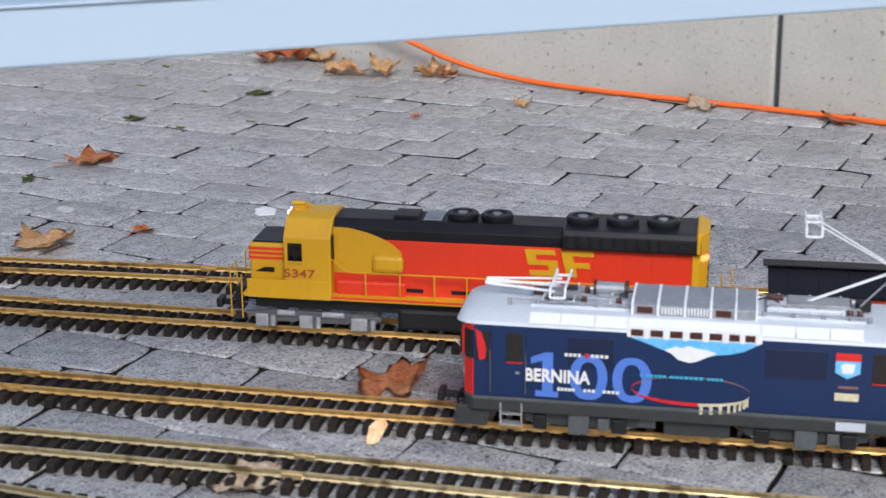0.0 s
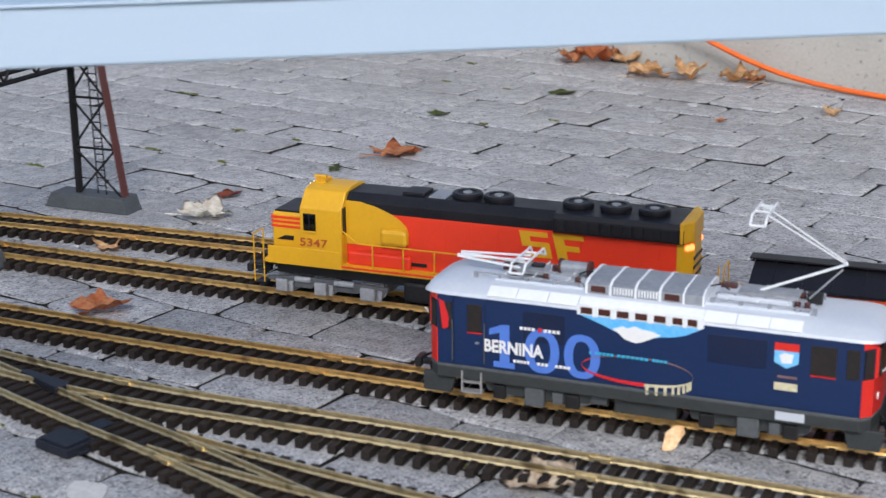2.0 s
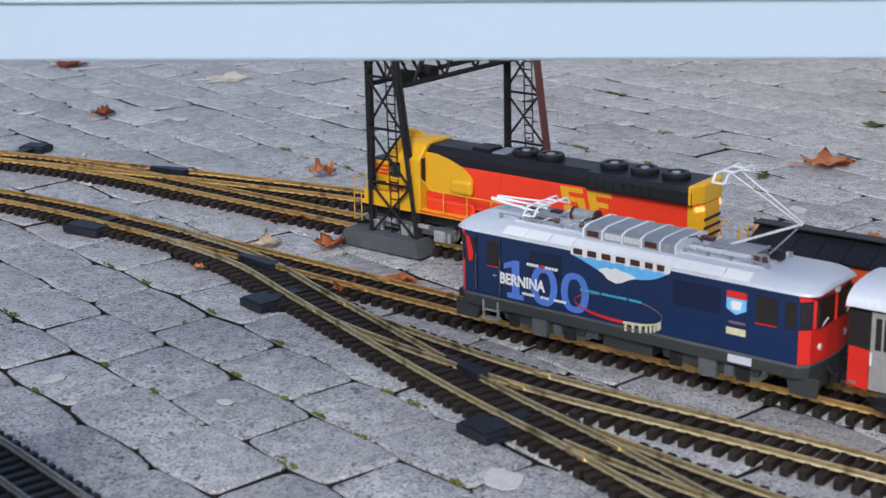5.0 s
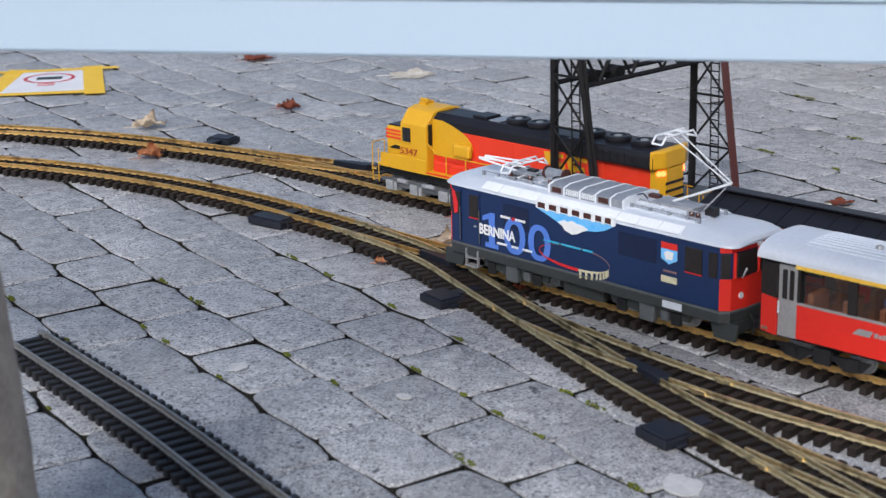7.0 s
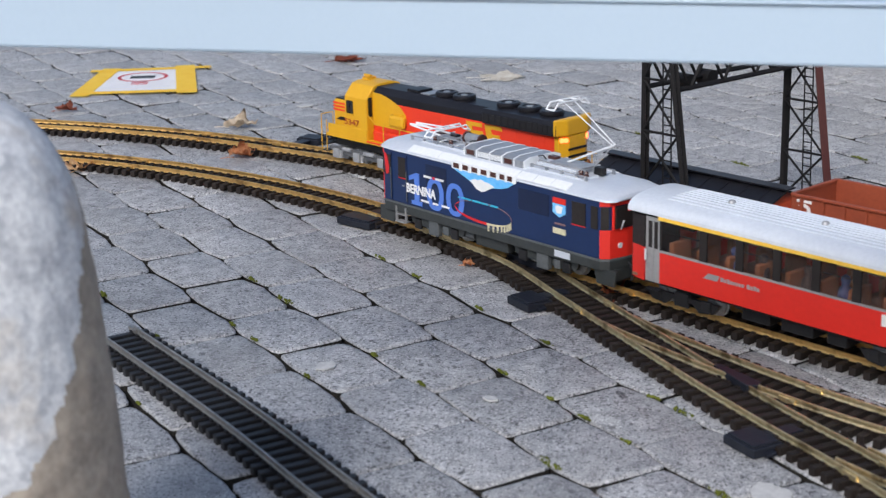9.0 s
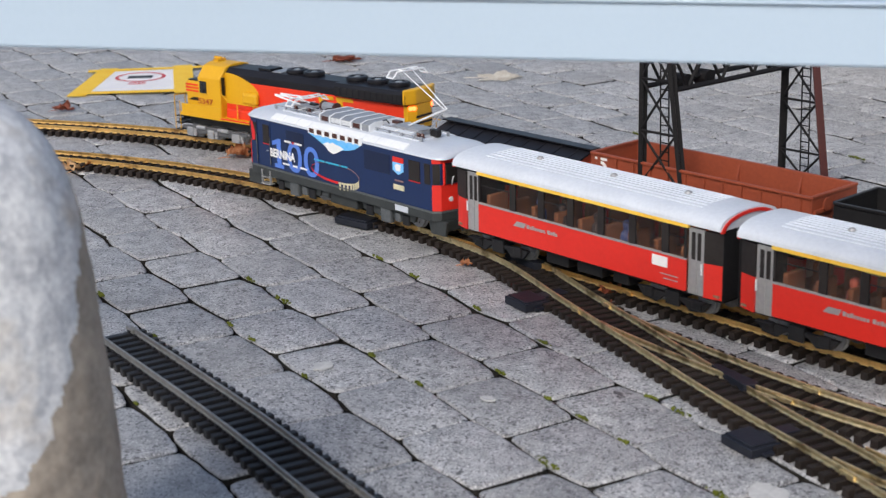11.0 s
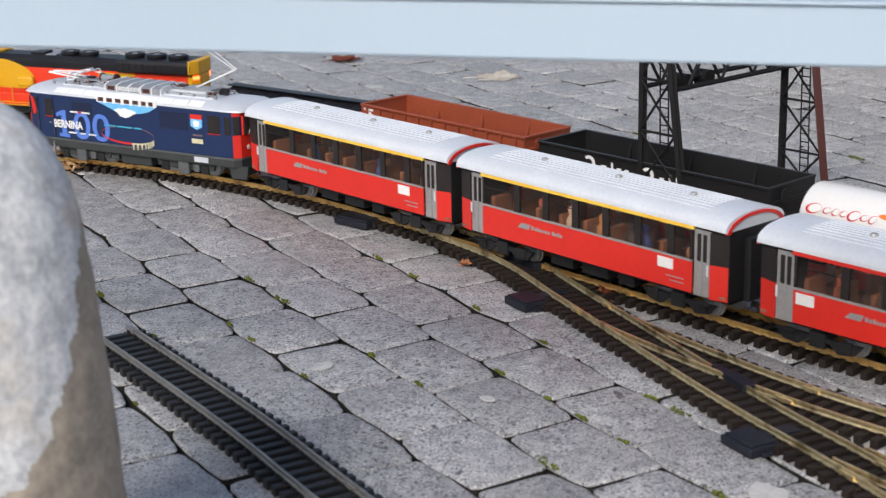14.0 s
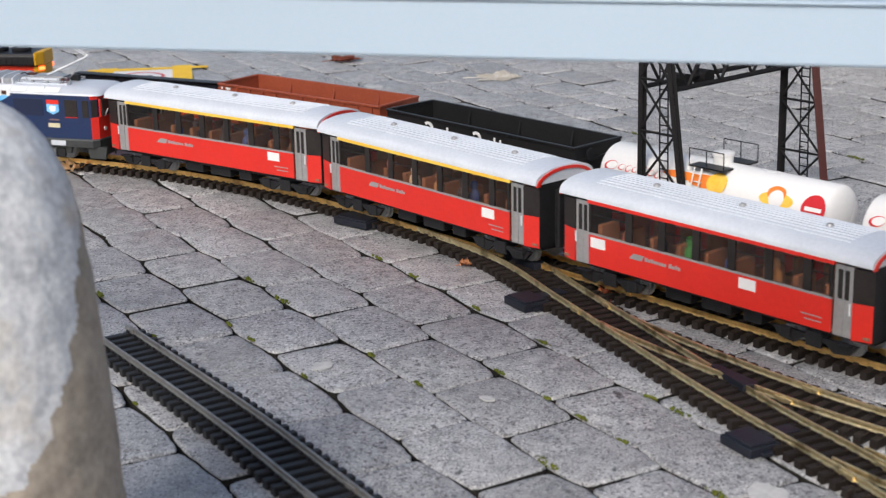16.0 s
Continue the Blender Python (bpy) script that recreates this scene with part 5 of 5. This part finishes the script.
    part("bus_bar", wire([(X(98), 0.017, 0.1715), (X(62), 0.017, 0.1715), (X(26), 0.017, 0.1715)], 0.0012), SILVER, t)
    part("bus_bar", wire([(X(252), 0.017, 0.1715), (X(298), 0.017, 0.1715), (X(340), 0.017, 0.1715)], 0.0012), SILVER, t)
    part("breaker", rod((X(72), -0.008, 0.1725), (X(102), -0.008, 0.1725), 0.0075, 14), ROOFGREY, t)
    for r in (70, 103):
        part("breaker_end", rod((X(r), -0.008, 0.1725), (X(r + 3), -0.008, 0.1725), 0.0095, 14), INSULATOR, t)
    part("rear_tray", box(X(325), X(250), -0.022, 0.022, 0.1627, 0.1705, 0.0015), LOCOROOF, t)
    for e in (-1, 1):
        part("roof_rail", wire([(X(-20), e * 0.028, 0.1668), (X(108), e * 0.028, 0.1668)], 0.0009), SILVER, t)
        part("roof_rail", wire([(X(246), e * 0.028, 0.1668), (X(352), e * 0.028, 0.1668)], 0.0009), SILVER, t)
        for r in (-18, 12, 44, 76, 106, 248, 276, 304, 332, 350):
            part("rail_foot", box(X(r + 2), X(r - 2), e * 0.028 - 0.0018, e * 0.028 + 0.0018, 0.1600, 0.1676, 0.0003), ROOFGREY, t)
    for r, w_, h_, m_ in ((12, 10, 0.008, INSULATOR), (46, 7, 0.010, BLACK), (84, 9, 0.006, ROOFGREY), (258, 8, 0.012, INSULATOR), (312, 12, 0.009, ROOFGREY), (344, 8, 0.011, BLACK)):
        part("roof_fitting", box(X(r + w_), X(r - w_), -0.012, -0.002, 0.1625, 0.1632 + h_, 0.001), m_, t)
    for r in (20, 52, 90, 262, 292, 322):
        part("roof_crossbar", rod((X(r), -0.030, 0.1690), (X(r), 0.030, 0.1690), 0.0010, 6), ROOFPANEL, t)
    part("roof_cable", wire([(X(98), 0.012, 0.172), (X(104), 0.010, 0.175), (X(112), 0.004, 0.1742)], 0.0010), BLACK, t)
    part("roof_cable", wire([(X(240), 0.008, 0.1742), (X(252), 0.010, 0.178), (X(262), 0.014, 0.174)], 0.0010), BLACK, t)
    # pantographs: folded one at the front, raised one at the back
    def pan_head(parent, x, z, w=0.034):
        b = None
        for dx in (-0.008, 0.008):
            b = wire([(x + dx, -w, z - 0.009), (x + dx, -w + 0.008, z), (x + dx, w - 0.008, z), (x + dx, w, z - 0.009)], 0.0014, b)
        for yy in (-w, w, -0.012, 0.012):
            b = rod((x - 0.008, yy, z - (0.009 if abs(yy) > 0.02 else 0)), (x + 0.008, yy, z - (0.009 if abs(yy) > 0.02 else 0)), 0.0014, 6, b)
        part("collector_head", b, ROOFPANEL, parent, "silver collector head")
    pf = part("pantograph", box(X(58), X(20), -0.016, 0.016, 0.1670, 0.1700, 0.0006), SILVER, t, "folded silver pantograph")
    for yy in (-0.010, 0.010):
        part("lower_arm", rod((X(30), yy, 0.1715), (X(-46), yy * 0.6, 0.1765), 0.0016, 6), ROOFPANEL, pf)
        part("upper_arm", rod((X(-46), yy * 0.6, 0.1780), (X(36), yy, 0.1805), 0.0014, 6), ROOFPANEL, pf)
    pan_head(pf, X(36), 0.1835, 0.040)
    pr = part("pantograph", box(X(330), X(270), -0.016, 0.016, 0.1705, 0.1735, 0.0006), SILVER, t, "raised silver pantograph")
    part("lower_arm", rod((X(289), 0, 0.1725), (X(376), 0, 0.212), 0.0016, 8), ROOFPANEL, pr)
    part("control_rod", rod((X(340), 0.006, 0.1715), (X(372), 0.004, 0.207), 0.0010, 6), SILVER, pr)
    for yy in (-0.010, 0.010):
        part("upper_arm", rod((X(376), yy * 0.3, 0.212), (X(292), yy, 0.262), 0.0008, 6), ROOFPANEL, pr)
    pan_head(pr, X(290), 0.264, 0.036)
    # running gear
    for cx in (62, 293):
        for e in (-1, 1):
            yy = e * 0.047
            fr = part("bogie_frame", prism([(X(cx - 64), 0.046), (X(cx - 60), 0.034), (X(cx - 20), 0.031), (X(cx + 20), 0.031), (X(cx + 60), 0.034), (X(cx + 64), 0.046)], "y", yy - 0.003, yy + 0.003, None, 0.0006), UNDERGREY, t)
            part("suspension_box", box(X(cx + 11), X(cx - 11), min(yy, yy + e * 0.010), max(yy, yy + e * 0.010), 0.024, 0.050, 0.002), MIDGREY, fr, "grey suspension box")
            for k in (-42, 42):
                part("axle_box", box(X(cx + k + 8), X(cx + k - 8), min(yy, yy + e * 0.006), max(yy, yy + e * 0.006), 0.026, 0.043, 0.002), BLACK, fr)
            part("sand_box", box(X(cx + 32), X(cx + 20), min(yy, yy + e * 0.008), max(yy, yy + e * 0.008), 0.030, 0.044, 0.001), MIDGREY, fr)
        for k in (-42, 42):
            wheelset(t, X(cx + k), 0.0175)
    part("transformer", box(X(214), X(148), -0.050, 0.050, 0.028, 0.0480, 0.002), UNDERGREY, t)
    part("air_tank", rod((X(140), 0.040, 0.038), (X(118), 0.040, 0.038), 0.007, 14), MIDGREY, t)
    for e in (-1, 1):
        for r in (-12,):
            st = part("footstep", box(X(r + 11), X(r - 11), e * 0.058 - 0.006, e * 0.058 + 0.006, 0.0330, 0.0345), DOORGREY, t, "silver cab step")
            for d in (-10.5, 10.5):
                part("hanger", box(X(r + d + 0.8), X(r + d - 0.8), e * 0.060 - 0.002, e * 0.060 + 0.002, 0.033, 0.058), DOORGREY, st)
            part("tread", box(X(r + 11), X(r - 11), e * 0.058 - 0.005, e * 0.058 + 0.005, 0.0450, 0.0462), DOORGREY, st)
        part("data_panel", box(X(350), X(320), e * 0.0603 - 0.0006, e * 0.0603 + 0.0006, 0.0510, 0.0605, 0.0002), LOCOROOF, t, "pale data panel")
        for d in (-1, 1):
            r = 178 + d * 232
            part("skirt", prism([(X(r - 22), 0.049), (X(r + 22), 0.049), (X(r + 16), 0.026), (X(r - 16), 0.026)], "y", e * 0.050 - 0.003, e * 0.050 + 0.003, None, 0.001), UNDERGREY, t)
    return t


def boxcar():
    t = thing("box_wagon", "orange model box wagon with a dark roof", "wagon")
    L = 0.166
    part("body", box(-L, L, -0.050, 0.050, 0.052, 0.105, 0.001), BOXORANGE, t, "orange wagon sides")
    for e in (-1, 1):
        for k in range(12):
            x = -L + 0.014 + k * 0.0278
            part("side_rib", box(x - 0.001, x + 0.001, e * 0.0504 - 0.001, e * 0.0504 + 0.001, 0.053, 0.104), BOXORANGE, t)
        part("door", box(-0.03, 0.03, e * 0.0512 - 0.001, e * 0.0512 + 0.001, 0.054, 0.103, 0.0004), BOXORANGE, t)
        part("roof_slope", prism([(e * 0.0545, 0.1030), (e * 0.0545, 0.1060), (0, 0.1255), (0, 0.1225)], "x", -L - 0.006, L + 0.006), ROOFBLACK, t, "dark roof slope")
        for k in range(9):
            x = -L + 0.02 + k * 0.0365
            part("roof_seam", prism([(e * 0.0545, 0.1058), (e * 0.0545, 0.1072), (0, 0.1268), (0, 0.1253)], "x", x - 0.001, x + 0.001), ROOFBLACK, t)
    part("running_board", box(-L - 0.012, L + 0.012, -0.011, 0.011, 0.1265, 0.1290, 0.0005), ROOFBLACK, t)
    part("gable", prism([(-0.05, 0.105), (0.05, 0.105), (0, 0.1225)], "x", -L, L), BOXORANGE, t)
    part("underframe", box(-L, L, -0.035, 0.035, 0.044, 0.052), BLACK, t)
    for x in (-0.115, 0.115):
        plain_bogie(t, x, 0.062, 0.036)
    coupler(t, L, 1)
    coupler(t, -L, -1)
    return t


def gondola(label, L, paint, ribs, marks):
    t = thing("gondola_wagon", label, "wagon", "open wagons")
    W, Z0, Z1 = 0.055, 0.054, 0.1375
    part("floor", box(-L, L, -W + 0.002, W - 0.002, Z0, Z0 + 0.006), paint, t)
    for e in (-1, 1):
        part("side", box(-L, L, e * (W - 0.0015) - 0.0015, e * (W - 0.0015) + 0.0015, Z0 - 0.004, Z1, 0.0004), paint, t)
        part("top_rail", box(-L - 0.001, L + 0.001, e * W - 0.003, e * W + 0.003, Z1 - 0.001, Z1 + 0.003, 0.0008), paint, t)
        for k in range(ribs):
            x = -L + (k + 0.5) * 2 * L / ribs
            part("side_rib", prism([(e * W, Z0 - 0.002), (e * (W + 0.0045), Z0 + 0.004), (e * (W + 0.0035), Z1 - 0.002), (e * W, Z1 - 0.001)], "x", x - 0.0025, x + 0.0025), paint, t)
        for k in range(3):
            x = -L * 0.55 + k * L * 0.55
            part("inside_stay", prism([(e * (W - 0.003), Z1 - 0.03), (e * (W - 0.010), Z1 - 0.028), (e * (W - 0.003), Z1 - 0.002)], "x", x - 0.0015, x + 0.0015), paint, t)
    for s in (-1, 1):
        part("end", box(s * L - 0.0015, s * L + 0.0015, -W, W, Z0 - 0.004, Z1, 0.0004), paint, t)
        part("end_rail", box(s * L - 0.003, s * L + 0.003, -W, W, Z1 - 0.001, Z1 + 0.0032, 0.0008), paint, t)
        for k in range(3):
            part("end_rib", box(s * (L + 0.003) - 0.002, s * (L + 0.003) + 0.002, -W + 0.004, W - 0.004, Z0 + 0.012 + k * 0.024, Z0 + 0.018 + k * 0.024, 0.0008), paint, t)
        part("brake_wheel", rod((s * (L + 0.006), 0.025, Z1 - 0.012), (s * (L + 0.008), 0.025, Z1 - 0.012), 0.010, 16), paint, t)
        plain_bogie(t, s * (L - 0.065), 0.062, 0.036)
        coupler(t, s * L, s)
    part("centre_sill", box(-L, L, -0.02, 0.02, 0.044, 0.057), paint, t)
    for kind, x, z, w, h in marks:
        y = W + 0.0004
        if kind == "bar":
            part("lettering_bar", box(x - w / 2, x + w / 2, y - 0.0006, y + 0.0008, z, z + h), WHITE, t)
        else:
            n = 18
            out = [(x + w / 2 * math.cos(a), z + h / 2 + h / 2 * math.sin(a)) for a in [math.radians(40) + math.radians(290) * k / n for k in range(n + 1)]]
            inn = [(x + w * 0.27 * math.cos(a), z + h / 2 + h * 0.27 * math.sin(a)) for a in [math.radians(330) - math.radians(290) * k / n for k in range(n + 1)]]
            part("lettering_mark", prism(out + inn, "y", y - 0.0006, y + 0.0008), WHITE, t)
    return t


def tank_wagon():
    t = thing("tank_wagon", "glossy white model tank wagon with red and orange prints", "wagon", "white tank wagons")
    L, R, Z = 0.218, 0.0465, 0.1025
    turn = Matrix.Rotation(math.pi / 2, 4, "Y")
    prof = [(0.0, -L)] + [(R * math.sin(a), -L + 0.014 - 0.014 * math.cos(a)) for a in [math.pi / 2 * k / 6 for k in range(1, 7)]]
    prof += [(r, -z) for r, z in prof[::-1]]
    part("tank", lathe(prof, 40, (0, 0, Z), turn), TANKWHITE, t, "white tank barrel", smooth=True)
    def on_barrel(name, pts, m, lift, label=""):
        """A print on the barrel: pts of (x, angle up from the side in degrees)."""
        b = bmesh.new()
        cx, ca = sum(p[0] for p in pts) / len(pts), sum(p[1] for p in pts) / len(pts)
        def at(x, a):
            return b.verts.new((x, (R + lift) * math.cos(radians(a)), Z + (R + lift) * math.sin(radians(a))))
        mid = at(cx, ca)
        rings = [[at(cx + (x - cx) * f, ca + (a - ca) * f) for x, a in pts] for f in (0.25, 0.5, 0.75, 1.0)]
        for i in range(len(pts)):
            j = (i + 1) % len(pts)
            b.faces.new((mid, rings[0][i], rings[0][j]))
            for p, q in zip(rings, rings[1:]):
                b.faces.new((p[i], q[i], q[j], p[j]))
        part(name, b, m, t, label)
    oval = lambda x, a, w, h, n=14: [(x + w * math.cos(2 * math.pi * k / n), a + h * math.sin(2 * math.pi * k / n)) for k in range(n)]
    for k, (x, w, h) in enumerate(((0.186, 0.013, 10), (0.164, 0.007, 6), (0.150, 0.006, 7), (0.137, 0.006, 6), (0.121, 0.010, 10), (0.104, 0.007, 6), (0.091, 0.006, 8))):
        lean = lambda pts: [(px - (a - 24) * 0.00035, a) for px, a in pts]
        on_barrel("script_mark", lean(oval(x, 24, w * 0.95, h)), SIGNRED, 0.0006, "thin red script stroke")
        on_barrel("script_gap", lean(oval(x - w * 0.16, 24.6, w * 0.78, h * 0.80)), TANKWHITE, 0.0011)
    on_barrel("orange_print", oval(0.035, 33, 0.050, 8), PRINTORANGE, 0.0006, "orange print")
    on_barrel("orange_print", oval(0.005, 30, 0.030, 13), PRINTORANGE, 0.0009)
    on_barrel("yellow_ball", oval(-0.020, 31, 0.018, 21, 20), PRINTYELLOW, 0.0014, "yellow ball print")
    on_barrel("brown_print", oval(-0.128, 24, 0.030, 14), PRINTYELLOW, 0.0006, "yellow and brown print")
    on_barrel("brown_print", oval(-0.126, 36, 0.016, 14), PRINTORANGE, 0.0010)
    on_barrel("white_print", oval(-0.128, 26, 0.013, 16), TANKWHITE, 0.0015)
    on_barrel("red_disc", oval(-0.192, 20, 0.020, 28, 24), SIGNRED, 0.0007, "round red emblem")
    on_barrel("disc_bar", [(-0.178, 17), (-0.206, 17), (-0.206, 24), (-0.178, 24)], WHITE, 0.0013)
    # dome, platform, ladder, rails
    part("dome", lathe([(0.015, 0), (0.015, 0.014), (0.0165, 0.015), (0.0165, 0.019), (0.010, 0.0205)], 24, (0, 0, Z + R - 0.004)), TANKWHITE, t, "white filling dome")
    for e in (-1, 1):
        part("platform", box(-0.032, 0.032, min(e * 0.017, e * 0.042), max(e * 0.017, e * 0.042), Z + R - 0.004, Z + R - 0.0015), BLACK, t, "black walkway beside the dome")
        for x in (-0.032, 0.0, 0.032):
            part("rail_post", rod((x, e * 0.041, Z + R - 0.003), (x, e * 0.041, Z + R + 0.024), 0.0009, 6), BLACK, t)
        part("rail", wire([(-0.032, e * 0.041, Z + R + 0.024), (0.032, e * 0.041, Z + R + 0.024)], 0.0009), BLACK, t)
        lad = None
        for x in (-0.007, 0.007):
            lad = wire([(x + 0.012, e * 0.044, Z + R - 0.003), (x + 0.012, e * 0.052, Z + 0.02), (x + 0.012, e * 0.052, 0.055)], 0.0010, lad)
        for k in range(7):
            lad = rod((0.005, e * (0.0465 if k > 4 else 0.052), 0.062 + k * 0.0125), (0.019, e * (0.0465 if k > 4 else 0.052), 0.062 + k * 0.0125), 0.0009, 6, lad)
        part("ladder", lad, ROOFPANEL, t)
    part("frame", box(-L - 0.006, L + 0.006, -0.022, 0.022, 0.046, 0.058, 0.001), BLACK, t)
    for s in (-1, 1):
        part("saddle", box(s * 0.14 - 0.012, s * 0.14 + 0.012, -0.040, 0.040, 0.055, 0.074, 0.002), BLACK, t)
        part("end_platform", box(s * (L + 0.010) - 0.012, s * (L + 0.010) + 0.012, -0.045, 0.045, 0.056, 0.060, 0.0006), BLACK, t)
        part("end_rail", wire([(s * (L + 0.02), -0.043, 0.058), (s * (L + 0.02), -0.043, 0.088), (s * (L + 0.02), 0.043, 0.088), (s * (L + 0.02), 0.043, 0.058)], 0.0009), BLACK, t)
        plain_bogie(t, s * 0.15, 0.062, 0.036)
        coupler(t, s * (L + 0.008), s)
    return t


TRAIN_B, TRAIN_C = [], []

def hook(train, ob, rel, half, first):
    """Note a vehicle: its middle behind the train's reference point, half its bogie spread, its wheels."""
    train.append((ob, rel, half, WHEELS[first:]))


k = len(WHEELS); hook(TRAIN_B, orange_loco(), 0.238, 0.226, k)
k = len(WHEELS); hook(TRAIN_B, boxcar(), 0.763, 0.115, k)
k = len(WHEELS); hook(TRAIN_B, gondola("oxide red model gondola wagon, empty", 0.206, OXIDE, 12, [("ring", 0.186, 0.108, 0.022, 0.020), ("bar", 0.186, 0.1295, 0.024, 0.004), ("bar", 0.12, 0.1, 0.05, 0.006)]), 1.188, 0.141, k)
k = len(WHEELS); hook(TRAIN_B, gondola("glossy black model gondola wagon, empty, with white lettering", 0.227, WAGONBLACK, 0, [("ring", 0.118, 0.1120, 0.024, 0.021), ("bar", 0.088, 0.1120, 0.010, 0.010), ("bar", 0.070, 0.1120, 0.0035, 0.017), ("bar", 0.056, 0.1120, 0.008, 0.010), ("bar", 0.040, 0.1120, 0.008, 0.010), ("ring", -0.002, 0.1120, 0.024, 0.021), ("bar", -0.030, 0.1120, 0.008, 0.010), ("bar", -0.046, 0.1120, 0.0035, 0.017), ("bar", -0.060, 0.1120, 0.0035, 0.015)]), 1.658, 0.162, k)
k = len(WHEELS); hook(TRAIN_B, tank_wagon(), 2.138, 0.15, k)
k = len(WHEELS); hook(TRAIN_B, tank_wagon(), 2.618, 0.15, k)
k = len(WHEELS); hook(TRAIN_C, blue_loco(), 0.1775, 0.115, k)
k = len(WHEELS); hook(TRAIN_C, coach("red model coach with yellow stripe and silver roof", "yellow", [(0.095, 0), (-0.02, 4), (-0.075, 0), (-0.09, 5), (0.05, 4)], (-0.158,), 1), 0.720, 0.172, k)
k = len(WHEELS); hook(TRAIN_C, coach("red model coach with yellow stripe, toy figures inside", "yellow", [(0.10, 2), (0.04, 3), (-0.02, 5), (-0.075, 4), (-0.10, 0)], (-0.158,), 2), 1.266, 0.172, k)
k = len(WHEELS); hook(TRAIN_C, coach("all-red model coach with silver roof, toy figures inside", "red", [(0.15, 2), (0.09, 4), (0.04, 1), (-0.03, 0), (-0.10, 5)], (0.185, -0.075), 3), 1.834, 0.172, k)

# ---- the paving last ----
pave()

# ---- movement ----
# Where each train's reference point is along its route, by seconds.
RUN_B = [(0.0, 1.574), (1.0, 1.370), (2.5, 1.078), (4.5, 0.688), (7.0, 0.221), (9.0, -0.158), (11.5, -0.628), (13.5, -1.002), (16.0, -1.473)]
RUN_C = [(0.0, 1.828), (1.0, 1.633), (2.5, 1.347), (4.5, 0.9775), (7.0, 0.527), (9.0, 0.170), (11.5, -0.274), (13.5, -0.634), (16.0, -1.069)]


def run_at(run, t):
    ts, ss = zip(*run)
    return float(np.interp(t, ts, ss))


def motions():
    times = [i * 0.5 for i in range(33)]
    quick = [i * 16.0 / 150 for i in range(151)]
    for train, route, run in ((TRAIN_B, ROUTE_B, RUN_B), (TRAIN_C, ROUTE_C, RUN_C)):
        for ob, rel, half, wheels in train:
            rows = []
            for t in times:
                s = run_at(run, t) + rel
                p, q = on_path(route, s - half)[0], on_path(route, s + half)[0]
                m, d = (p + q) / 2, p - q
                rows.append((t, pose(m.x, m.y, 0, 0, 0, math.degrees(math.atan2(d.y, d.x)))))
            walk(ob, rows)
            for w, x, z, r in wheels:
                spin = lambda t: math.degrees((run_at(run, 0) - run_at(run, t)) / r)
                walk(w, [(t, Matrix.Translation((x, 0, z)) @ Matrix.Rotation(radians(spin(t)), 4, "Y")) for t in quick])


motions()
